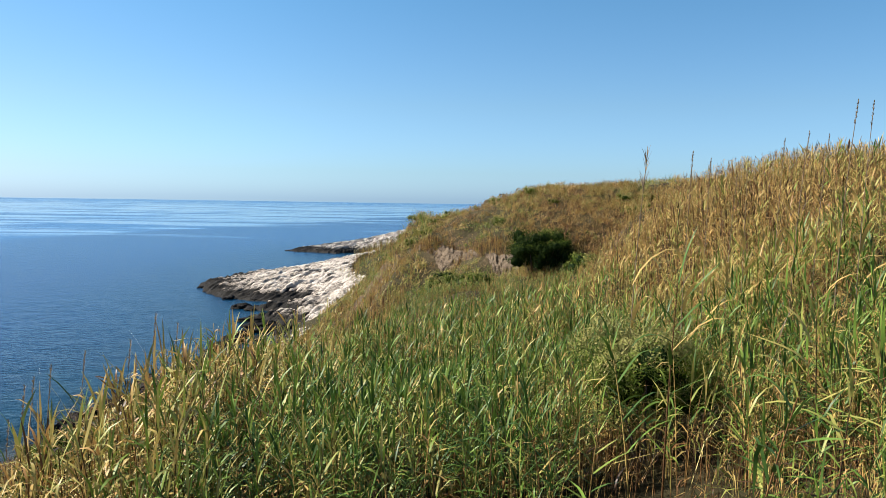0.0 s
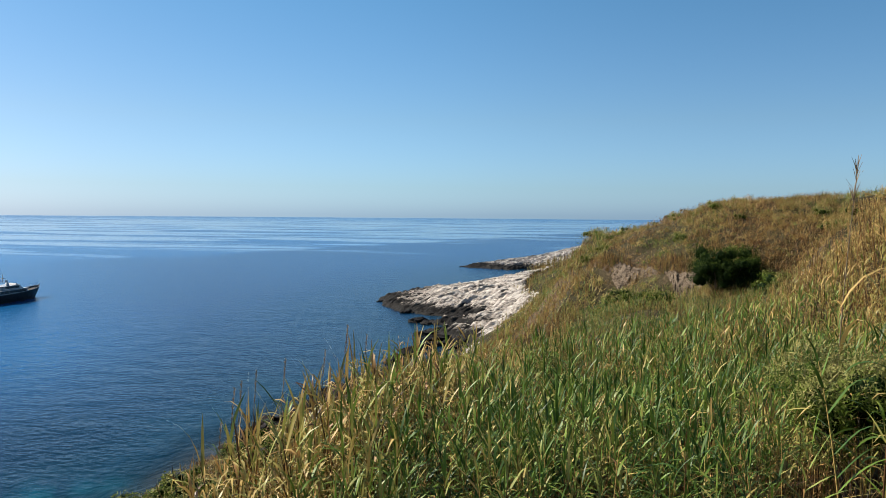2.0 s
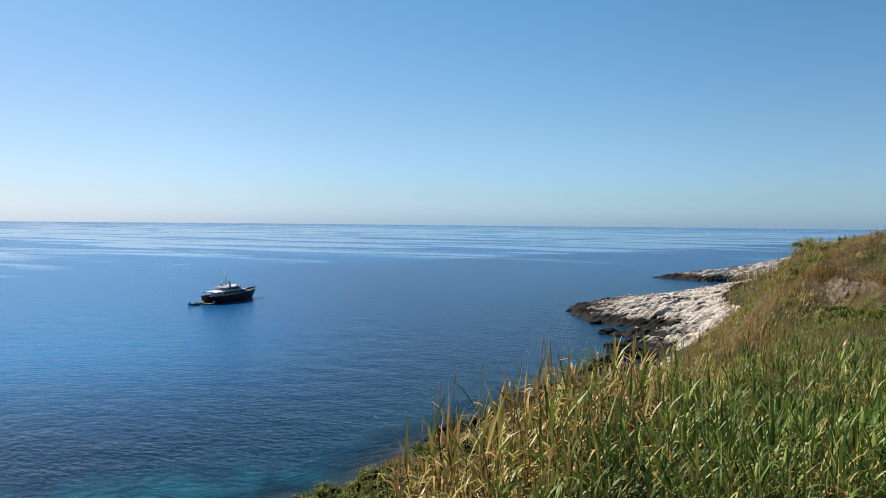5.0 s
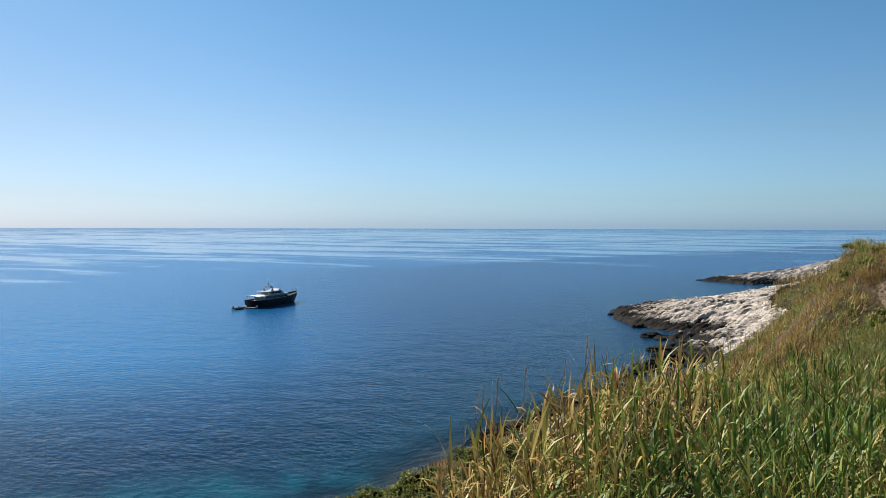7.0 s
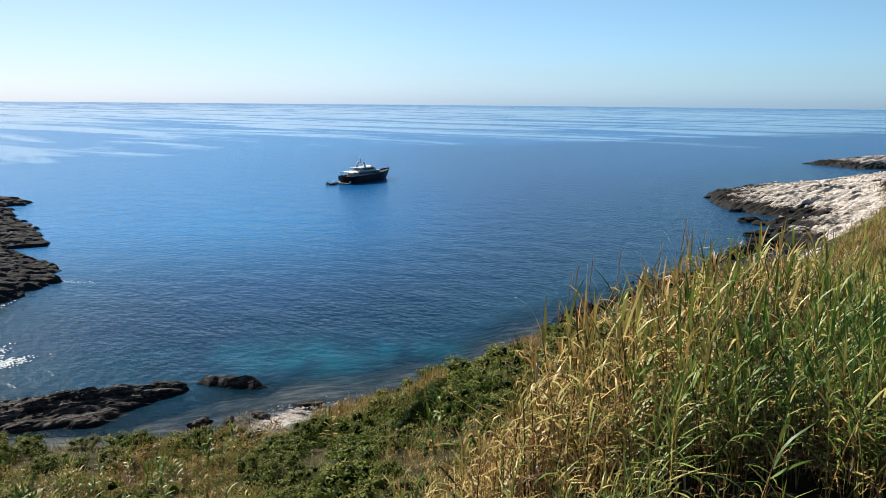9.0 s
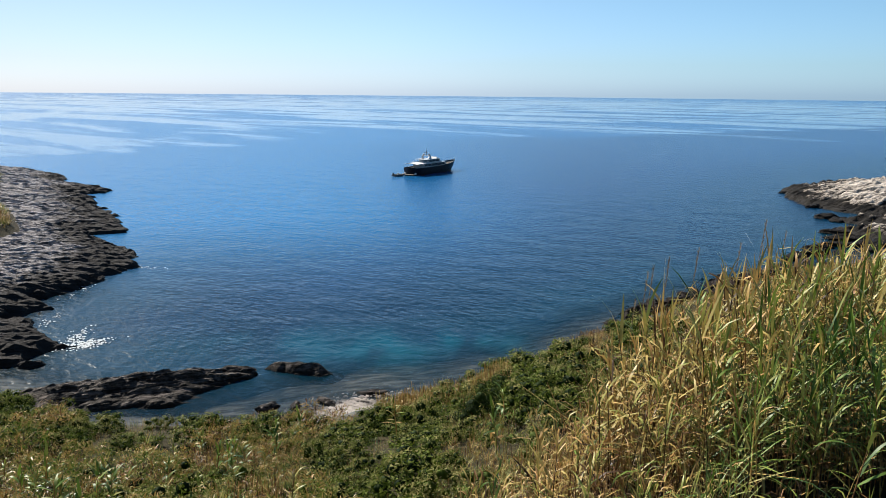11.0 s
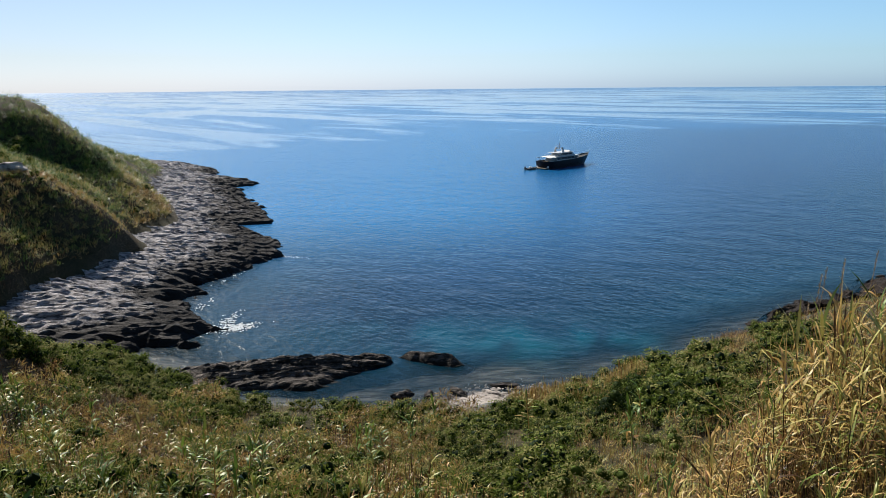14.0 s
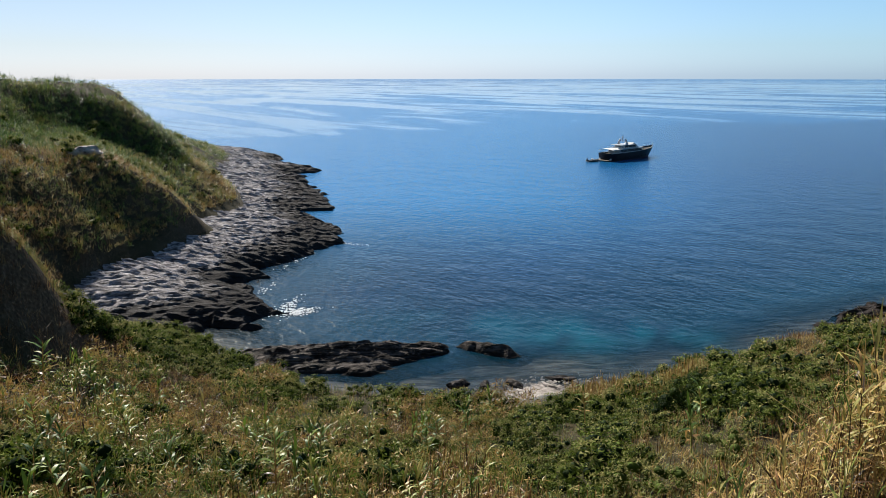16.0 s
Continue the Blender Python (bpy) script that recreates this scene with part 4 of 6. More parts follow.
DP_MID = [dry_proto(230 + k, 1.0, 7, 1, 0.02, 2) for k in range(6)]
DP_WIDE = [dry_proto(245 + k, 1.0, 9, 1, 0.045, 2) for k in range(6)]
DEAD_NEAR = [dead_proto(270 + k, 10, 3, 0.014) for k in range(8)]
DEAD_MID = [dead_proto(280 + k, 9, 2, 0.024, 2) for k in range(8)]
TUFT = [tuft_proto(290 + k, 15, 0.09) for k in range(8)]
TUFT_FINE = [tuft_proto(310 + k, 22, 0.045) for k in range(8)]
DP_FAR = [dry_proto(260 + k, 1.0, 4, 1, 0.05, 2) for k in range(5)]


def open_ground(xy, least=1.0):
    """Places on land, off the rock shelves and out of the stand itself."""
    x, y = xy[:, 0], xy[:, 1]
    z = land(x, y, False)
    rock = np.zeros(len(x), bool)
    for w, f, top in ((WATER_C, FOOT_C, 4.3), (WATER_A, FOOT_A, 4.7), (WATER_B, FOOT_B, 99)):
        rock |= inside(x, y, w + f[::-1]) & (z < top)
    steep = np.hypot(land(x + 0.4, y, False) - z, land(x, y + 0.4, False) - z) / 0.4
    bare = (steep > 0.85) & (y > 40) & (x > -4) & (to_line(x, y - 0.3, BANK_LINE) < 0.7)
    return (z > least) & ~rock & ~bare & (np.hypot(x, y) > 2.4)


def height_at(x, y):
    return float(land(np.array([float(x)]), np.array([float(y)]))[0])


def plot(count, near, far, az0, az1, power, least=1.0, seed=0, where=None):
    r = np.random.default_rng(seed)
    xy = sown(r, count, near, far, az0, az1, power)
    ok = open_ground(xy, least)
    if where is not None:
        ok &= where(xy[:, 0], xy[:, 1], r.random(count))
    return xy[ok], r


SPUR_SIDE = [(-41, -8), (-42, 0), (-42.6, 1.8), (-44, 3.2), (-46, 4.6), (-49, 6.8), (-55, 10), (-62, 10), (-75, 6), (-75, -20), (-41, -20)]


def in_valley(x, y):
    return ~inside(x, y, SPUR_SIDE) & (x < -4.5 - 0.05 * np.maximum(0, y - 8) - 6 * smooth(60, 75, y))


def clear_view(x, y):
    """Keeps the ground before the flowering shrub open."""
    a = np.degrees(np.arctan2(x, y))
    return ~((a > 9) & (a < 22) & (np.hypot(x, y) < 7.0) & (vnoise(x * 3, y * 3, 6) < 0.8))


def thicket(x, y):
    """Where evergreen shrubs close the ground in the valley: high in their patches."""
    az, away = np.degrees(np.arctan2(-x, y)), np.hypot(x, y)
    return fbm(x / 8, y / 8, 63) + 0.12 - 0.34 * smooth(49, 58, az) * smooth(52, 44, away) + 0.14 * smooth(9, 20, y) - 0.10 * smooth(10, 4, y) - 0.2 * smooth(26, 20, np.hypot(x, y))


# near reeds on the bench and the bluff's edge
xy, r = plot(12500, 2.6, 15, -38, 62, 1.35, seed=21, where=lambda x, y, q: ~in_valley(x, y) & clear_view(x, y) & (q < (0.22 + 0.78 * smooth(3.8, 5.6, np.hypot(x, y) - 0.25 * x)) * (0.05 + 1.1 * smooth(0.42, 0.58, fbm(x / 0.9, y / 0.9, 41)))))
d = dryness(xy[:, 0], xy[:, 1])
green = r.random(len(xy)) > d * 0.75
near_h = 0.62 + 0.38 * smooth(3.0, 6.5, np.hypot(xy[:, 0], xy[:, 1]))
size = r.uniform(0.85, 1.45, len(xy)) * near_h * (1 + 0.1 * smooth(3.5, 6, xy[:, 0]) + 0.25 * smooth(-1.2, -2.6, xy[:, 0]) * smooth(4, 6, xy[:, 1])) * (1 - 0.5 * smooth(-3.0, -4.2, xy[:, 0]))
near_tone = np.clip(d * 0.55 + 0.1 * smooth(1, -0.5, xy[:, 0]) * smooth(9, 6, xy[:, 1]) + r.normal(0.05, 0.16, len(xy)), 0, 1)
order = np.argsort(np.hypot(xy[green][:, 0], xy[green][:, 1] - 0.5))
far_off = np.sort(order[170:])
NEAR_REEDS = [(*xy[green][k], size[green][k], near_tone[green][k]) for k in order[:170]]
grow("reed_bed", "green giant reeds with yellowing strap leaves", "reeds", RP_NEAR, xy[green][far_off], near_tone[green][far_off], size[green][far_off], REED, 31)
grow("dry_grass", "straw-coloured dry grass and dead reeds", "grass", DP_NEAR + DEAD_NEAR, xy[~green], np.clip(0.6 + 0.06 * smooth(-1, -3, xy[~green][:, 0]) + r.normal(0, 0.13, (~green).sum()), 0, 1), size[~green] * 0.95, REED, 32)
# undergrowth of dry grass between the near reeds, browned to paint the gaps shaded
xy, r = plot(2200, 2.4, 15, -38, 62, 1.3, seed=22, where=lambda x, y, q: ~in_valley(x, y) & (q < 0.25 + dryness(x, y)))
grow("dry_grass", "low tangled dry grass under the reeds", "grass", DP_NEAR, xy, np.clip(0.88 + r.normal(0, 0.14, len(xy)), 0, 1), r.uniform(0.45, 0.95, len(xy)) * (0.6 + 0.4 * smooth(3, 6, np.hypot(xy[:, 0], xy[:, 1]))), REED, 33)
# bench, rise and headland farther off
xy, r = plot(17000, 14, 78, -36, 12, 1.15, seed=23, where=lambda x, y, q: ~in_valley(x, y) & (y < 51 - 0.7 * (x - 4)))
d = dryness(xy[:, 0], xy[:, 1])
green = r.random(len(xy)) > d * 0.8
size = r.uniform(0.8, 1.35, len(xy)) * (1 - 0.45 * smooth(19, 30, xy[:, 1])) * (1 + 0.15 * smooth(3.5, 6, xy[:, 0]) * smooth(34, 26, xy[:, 1]))
grow("reed_bed", "green reeds on the bench below the headland", "reeds", RP_MID, xy[green], np.clip(d[green] * 0.7 + r.normal(0.03, 0.12, green.sum()), 0, 1), size[green], REED, 34)
grow("dry_grass", "golden dry grass on the rise and headland", "grass", DP_MID + DEAD_MID, xy[~green], np.clip(0.72 + r.normal(0, 0.13, (~green).sum()), 0, 1), size[~green], REED, 35)
xy, r = plot(2600, 24, 51, -14, 6, 1.6, 18, seed=231, where=lambda x, y, q: (y < 50.5 - 0.9 * (x - 4)) & (x < 7.5) & (x > -4))
d = dryness(xy[:, 0], xy[:, 1])
grow("reed_bed", "short leafy reeds at the foot of the headland", "reeds", RP_MID, xy, np.clip(d * 0.6 + r.normal(0.06, 0.15, len(xy)), 0, 1), r.uniform(0.5, 0.95, len(xy)), REED, 341)
xy, r = plot(5200, 7, 33, -34, -6, 1.5, 21, seed=232, where=lambda x, y, q: (q < smooth(2.8, 4.6, x - 0.06 * (y - 8)) * smooth(8.5, 15, y)))
near = np.hypot(xy[:, 0], xy[:, 1]) < 15
for some, protos, k in ((near, DEAD_NEAR, 342), (~near, DEAD_MID, 343)):
    grow("dry_grass", "dense tan dead reeds with curled leaves on the rise", "grass", protos, xy[some], np.clip(0.66 + (fbm(xy[some][:, 0] / 2, xy[some][:, 1] / 2, 18) - 0.5) * 0.5 + r.normal(0, 0.12, some.sum()), 0, 1), r.uniform(0.55, 1.05, some.sum()), REED, k)
# the bluff's seaward slope and the terrace below the headland
xy, r = plot(3800, 20, 118, 1, 42, 1.1, 0.7, seed=29, where=lambda x, y, q: (x < -2.2) & (y > 14))
grow("dry_grass", "tawny dry grass on the seaward slope", "grass", DP_WIDE, xy, np.clip(0.77 + r.normal(0, 0.1, len(xy)), 0, 1), r.uniform(0.6, 1.2, len(xy)), REED, 43)
xy, r = plot(3600, 24, 72, 2, 15, 1.3, 6, seed=290, where=lambda x, y, q: (x < -1.6 - 0.02 * y) & (x > -16))
green = fbm(xy[:, 0] / 4, xy[:, 1] / 4, 15) + r.normal(0, 0.1, len(xy)) < 0.42
grow("dry_grass", "pale straw grass on the terrace above the shore", "grass", DP_WIDE, xy[~green], np.clip(0.68 + r.normal(0, 0.2, (~green).sum()), 0, 1), r.uniform(0.5, 1.0, (~green).sum()), REED, 431)
grow("reed_bed", "short green reeds on the terrace above the shore", "reeds", RP_MID, xy[green], np.clip(0.25 + r.normal(0, 0.14, green.sum()), 0, 1), r.uniform(0.6, 1.0, green.sum()), REED, 432)
xy, r = plot(5200, 30, 118, 3, 42, 1.5, 0.5, seed=294, where=lambda x, y, q: (x < -9))
grow("dry_grass", "tawny and olive tussocks above the shore", "grass", TUFT, xy, np.clip(0.55 + (fbm(xy[:, 0] / 6, xy[:, 1] / 6, 21) - 0.5) * 1.2 + r.normal(0, 0.1, len(xy)), 0, 1), r.uniform(0.5, 1.1, len(xy)), REED, 437)
# the brow between the bench and the pale shelf
xy, r = plot(7500, 55, 215, 1, 15, 1.2, 1.2, seed=295, where=lambda x, y, q: x > -24)
grow("dry_grass", "olive and tawny tussocks on the brow above the shelf", "grass", TUFT, xy, np.clip(0.5 + (fbm(xy[:, 0] / 6, xy[:, 1] / 6, 23) - 0.5) * 0.9 - 0.12 * smooth(110, 150, xy[:, 1]) + r.normal(0, 0.08, len(xy)), 0, 1), r.uniform(0.6, 1.2, len(xy)), REED, 438)
# the headland's slope and crest
xy, r = plot(11000, 44, 92, -22, 5, 1.4, 19.8, seed=291, where=lambda x, y, q: (y > 47 - 0.9 * (x - 4)) & (x < 30))
kind = fbm(xy[:, 0] / 3, xy[:, 1] / 3, 95) + r.normal(0, 0.1, len(xy))
# browner in the hollow: russet weeds, and its shade painted into the tone
hollow = smooth(5.5, 7.5, xy[:, 0]) * smooth(25.2, 24.2, land(xy[:, 0], xy[:, 1], False))
grow("dry_grass", "olive, tan and russet tussocks on the headland", "grass", TUFT_FINE, xy, np.clip(0.3 + 0.5 * smooth(0.42, 0.6, kind) + 0.42 * hollow + r.normal(0, 0.08, len(xy)), 0, 1), r.uniform(0.35, 0.85, len(xy)), REED, 433)
# more russet weeds in the hollow, toned dark to paint its shaded recess
xy, r = plot(2600, 42, 60, -20, -4, 1.2, 20.3, seed=296, where=lambda x, y, q: (x > 4.5) & (x < 13) & (y > 43))
grow("dry_grass", "russet weeds in the hollow of the headland, darkened as painted shade", "grass", TUFT_FINE, xy, np.clip(0.84 + (fbm(xy[:, 0] / 1.6, xy[:, 1] / 1.6, 24) - 0.5) * 0.6 + r.normal(0, 0.06, len(xy)), 0.3, 1), r.uniform(0.4, 0.9, len(xy)), REED, 439)
lip = r.random(900)
xy = np.c_[-2.4 + 8.6 * lip, 60.9 - 12.9 * lip + r.uniform(-0.9, 0.9, 900)]
grow("dry_grass", "brown grass hanging over the lip of the bank", "grass", DP_WIDE, xy, np.clip(0.74 + r.normal(0, 0.2, 900), 0, 1), r.uniform(0.35, 0.75, 900), REED, 434)
HEAD_LEAF = [leafy_proto(370 + k, 1.0, 44, 0.2, 0.25, 3, 0.2, False) for k in range(6)]
xy, r = plot(900, 46, 92, -22, 4, 1.4, 20.2, seed=292, where=lambda x, y, q: (y > 50 - 0.9 * (x - 4)) & (x < 16))
grow("weeds", "olive brown weeds on the headland", "weeds", HEAD_LEAF, xy, np.clip(0.72 + (fbm(xy[:, 0] / 3, xy[:, 1] / 3, 96) - 0.5) * 0.9 + r.normal(0, 0.18, len(xy)), 0, 1), r.uniform(0.4, 0.8, len(xy)), REED, 435)
# the far coast beyond the headland
xy, r = plot(6500, 76, 330, -14, 14, 1.2, seed=24)
grow("dry_grass", "olive and golden scrub on the far coast", "grass", DP_FAR + RP_FAR, xy, np.clip(0.5 + r.normal(0, 0.2, len(xy)), 0, 1), r.uniform(1.0, 1.8, len(xy)) * (0.4 + 0.6 * smooth(90, 170, xy[:, 1])) * (1 + np.hypot(xy[:, 0], xy[:, 1]) / 250), REED, 36)
# the slope and floor of the valley
xy, r = plot(4800, 7, 72, 20, 98, 1.45, 0.9, seed=25, where=lambda x, y, q: in_valley(x, y) & (q < 0.10 + 0.9 * smooth(0.56, 0.40, thicket(x, y))))
away = np.hypot(xy[:, 0], xy[:, 1])
d = fbm(xy[:, 0] / 5, xy[:, 1] / 5, 77)
size = 0.25 + r.uniform(0.5, 1.7, len(xy)) * smooth(12, 24, away) * (1 - 0.5 * smooth(34, 48, away))
kind = d + r.normal(0, 0.12, len(xy))
green, weed = kind < 0.47, kind > 0.76
grow("reed_bed", "scattered green reeds on the valley slope", "reeds", RP_MID, xy[green], np.clip(0.2 + r.normal(0, 0.16, green.sum()), 0, 1), size[green] * 1.2, REED, 37)
grow("dry_grass", "brown dry weeds on the valley slope", "grass", DP_MID, xy[~green & ~weed], np.clip(0.72 + r.normal(0, 0.15, (~green & ~weed).sum()), 0, 1), size[~green & ~weed] * 0.9, REED, 38)
LOW_LEAF = [leafy_proto(330 + k, 1.0, 70, 0.17, 0.25, 2, 0.2, False) for k in range(6)]
grow("weeds", "low olive and grey-green weeds on the valley slope", "weeds", LOW_LEAF, xy[weed], np.clip(0.42 + r.normal(0, 0.22, weed.sum()), 0, 1), size[weed] * 0.8, SHRUB, 41)
tall = plot(190, 19, 46, 30, 98, 1.5, 2.0, seed=28, where=lambda x, y, q: in_valley(x, y) & (q < 0.12 + smooth(50, 58, np.degrees(np.arctan2(-x, y)))))[0]
grow("reed_bed", "tall leafy reeds standing over the weeds", "reeds", [reed_proto(180 + k, 1.0, 15, 4, 0.045) for k in range(6)], tall, r.uniform(0.0, 0.4, len(tall)), r.uniform(1.8, 3.2, len(tall)) * smooth(8, 26, np.hypot(tall[:, 0], tall[:, 1])), REED, 42)
# the open middle of the valley: dead stalks, yellowing weeds and leafy reeds with dark gaps between
xy, r = plot(6800, 15, 52, 44, 99, 1.5, 2.0, seed=280, where=lambda x, y, q: in_valley(x, y) & (q < 1.5 * smooth(0.42, 0.62, fbm(x / 2.4, y / 2.4, 70))) & (thicket(x, y) < 0.5))
away = np.hypot(xy[:, 0], xy[:, 1])
kind = fbm(xy[:, 0] / 4, xy[:, 1] / 4, 71) + r.normal(0, 0.14, len(xy))
tall_by = smooth(11, 24, away) * (1 - 0.45 * smooth(34, 46, away))
dead, weed = kind < 0.48, kind > 0.66
grow("dry_grass", "reddish brown dead stalks on the valley slope", "grass", DP_WIDE, xy[dead], np.clip(0.76 + r.normal(0, 0.13, dead.sum()), 0, 1), r.uniform(0.8, 2.1, dead.sum()) * tall_by[dead], REED, 381)
grow("reed_bed", "leafy yellow-green reeds among dead stalks", "reeds", RP_MID, xy[~dead & ~weed], np.clip(0.14 + r.normal(0, 0.16, (~dead & ~weed).sum()), 0, 1), r.uniform(0.9, 2.2, (~dead & ~weed).sum()) * tall_by[~dead & ~weed], REED, 382)
WEED_LEAF = [leafy_proto(350 + k, 1.0, 110, 0.14, 0.25, 3, 0.16, False) for k in range(6)]
grow("weeds", "yellow-green and grey leafy weeds in the valley", "weeds", WEED_LEAF, xy[weed], np.clip(0.5 + r.normal(0, 0.22, weed.sum()), 0, 1), r.uniform(0.7, 1.5, weed.sum()) * tall_by[weed], SHRUB, 383)
xy, r = plot(4600, 26, 68, 26, 98, 1.7, 0.7, seed=281, where=lambda x, y, q: in_valley(x, y) & (q < smooth(34, 50, np.hypot(x, y)) + smooth(0.45, 0.6, fbm(x / 2.5, y / 2.5, 74))) & (np.hypot(x + 42.5, y - 34.6) > 2.5))
grow("dry_grass", "low matted brown and olive grass in the valley", "grass", DP_WIDE, xy, np.clip(0.34 + (fbm(xy[:, 0] / 4, xy[:, 1] / 4, 72) - 0.5) * 1.3 + r.normal(0, 0.12, len(xy)), 0, 1), r.uniform(0.4, 0.9, len(xy)), REED, 384)
xy, r = plot(1500, 12, 32, 26, 56, 1.6, 3.0, seed=282, where=lambda x, y, q: in_valley(x, y))
green = r.random(len(xy)) < 0.5
low = 0.25 + r.uniform(0.3, 0.8, len(xy)) * smooth(12, 22, np.hypot(xy[:, 0], xy[:, 1]))
grow("reed_bed", "low green reeds under the bluff", "reeds", RP_WIDE, xy[green], np.clip(0.12 + r.normal(0, 0.15, green.sum()), 0, 1), low[green], REED, 385)
grow("dry_grass", "straw grass under the bluff", "grass", DP_WIDE, xy[~green], np.clip(0.62 + r.normal(0, 0.18, (~green).sum()), 0, 1), low[~green], REED, 386)
xy, r = plot(2600, 50, 66, 36, 47, 1.5, 0.5, seed=283, where=lambda x, y, q: (land(x, y, False) < 3.2) & (q < smooth(0.38, 0.6, fbm(x / 3, y / 3, 75))))
grow("dry_grass", "beige dry grass at the edge of the foreshore", "grass", DP_WIDE, xy, np.clip(0.55 + r.normal(0, 0.12, len(xy)), 0, 1), r.uniform(0.8, 1.9, len(xy)), REED, 387)
# the dark spur above the cove: dead stalks with shade painted on its side, green and rust along its crest
xy, r = plot(5200, 42, 92, 64, 99, 1.8, 0.4, seed=30, where=lambda x, y, q: (x < -40) & (y < 18))
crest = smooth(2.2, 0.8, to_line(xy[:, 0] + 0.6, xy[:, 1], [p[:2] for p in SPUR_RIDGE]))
# shade in the tone: darkest on the side, lifted along the lit crest
grow("dry_grass", "brown dead reeds on the spur, painted shaded, rusty along the lit crest", "grass", DP_WIDE + TUFT_FINE, xy, np.clip(0.93 - 0.4 * crest * r.random(len(xy)) + r.normal(0, 0.07, len(xy)), 0, 1), r.uniform(0.6, 1.2, len(xy)), REED, 44)
xy = np.concatenate([np.c_[np.interp(q := r.uniform(0, 5, 420), range(6), [p[0] for p in SPUR_RIDGE]), np.interp(q, range(6), [p[1] for p in SPUR_RIDGE])]]) + r.normal(-0.3, 0.4, (420, 2))
grow("weeds", "sunlit green and rusty weeds along the crest of the spur", "weeds", TUFT_FINE, xy, np.clip(0.32 + r.normal(0, 0.22, 420), 0, 1), r.uniform(0.35, 0.75, 420), REED, 441)
# the hill across the cove: rust along the brow, brown stalks on the shaded face below it, green above
r = np.random.default_rng(26)
xy = np.c_[np.where(r.random(30000) < 0.55, r.uniform(-142, -80, 30000), r.uniform(-238, -78, 30000)), r.uniform(-6, 74, 30000)]
z = land(xy[:, 0], xy[:, 1], False)
xy = xy[open_ground(xy, 3.6) & (z > np.where(xy[:, 0] > -118, 5.0 + 1.2 * r.random(30000), 3.7)) & inside(xy[:, 0], xy[:, 1], RING)]
brow = [p[:2] for p in HILL_BROW]
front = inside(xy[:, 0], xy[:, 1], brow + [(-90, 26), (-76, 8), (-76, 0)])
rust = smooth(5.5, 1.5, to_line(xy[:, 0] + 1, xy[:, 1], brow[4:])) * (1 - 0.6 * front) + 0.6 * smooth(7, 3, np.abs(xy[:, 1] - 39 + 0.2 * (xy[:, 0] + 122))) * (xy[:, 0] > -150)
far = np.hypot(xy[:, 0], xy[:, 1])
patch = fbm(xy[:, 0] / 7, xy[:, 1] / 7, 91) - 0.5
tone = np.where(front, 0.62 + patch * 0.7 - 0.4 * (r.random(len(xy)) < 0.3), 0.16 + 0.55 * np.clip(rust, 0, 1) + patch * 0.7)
size = r.uniform(0.6, 1.25, len(xy)) * (0.75 + far / 350) * (0.75 + 0.5 * (fbm(xy[:, 0] / 4, xy[:, 1] / 4, 92)))
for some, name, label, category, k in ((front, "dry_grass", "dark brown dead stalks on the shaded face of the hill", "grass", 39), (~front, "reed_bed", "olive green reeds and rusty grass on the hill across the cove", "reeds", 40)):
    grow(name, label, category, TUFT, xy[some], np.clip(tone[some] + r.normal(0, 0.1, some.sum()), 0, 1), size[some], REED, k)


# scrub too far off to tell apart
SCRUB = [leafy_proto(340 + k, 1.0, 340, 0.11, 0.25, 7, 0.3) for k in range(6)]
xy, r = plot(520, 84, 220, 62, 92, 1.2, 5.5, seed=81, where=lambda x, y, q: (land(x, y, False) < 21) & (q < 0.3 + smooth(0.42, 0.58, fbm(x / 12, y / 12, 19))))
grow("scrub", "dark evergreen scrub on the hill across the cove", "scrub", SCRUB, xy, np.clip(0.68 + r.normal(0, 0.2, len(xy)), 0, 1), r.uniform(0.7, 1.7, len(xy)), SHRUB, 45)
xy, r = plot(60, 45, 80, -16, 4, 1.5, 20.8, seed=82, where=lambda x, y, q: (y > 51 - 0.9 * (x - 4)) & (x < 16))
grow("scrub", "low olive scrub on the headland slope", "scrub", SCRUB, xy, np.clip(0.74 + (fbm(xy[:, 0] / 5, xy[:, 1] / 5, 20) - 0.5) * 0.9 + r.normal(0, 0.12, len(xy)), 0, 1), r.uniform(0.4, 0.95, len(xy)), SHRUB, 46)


xy = np.c_[r.normal(-68, 3, 110), r.normal(12.5, 2.4, 110)]
grow("scrub", "dark green scrub behind the end of the spur", "scrub", SCRUB, xy, np.clip(0.4 + r.normal(0, 0.15, 110), 0, 1), r.uniform(0.9, 1.7, 110), SHRUB, 47)


q = r.uniform(0, 1, 90)
xy = np.c_[-50.8 - 7 * q, 5.4 + 6 * q] + r.normal(0, 0.8, (90, 2))
grow("scrub", "green scrub along the lower end of the spur", "scrub", SCRUB, xy, np.clip(0.45 + r.normal(0, 0.18, 90), 0, 1), r.uniform(0.6, 1.3, 90), SHRUB, 48)


# shrubs: heaps of small leaves over a few boughs
BARK = plain("bark", (0.10, 0.075, 0.055), 0.9, 0, 0.4, 12)


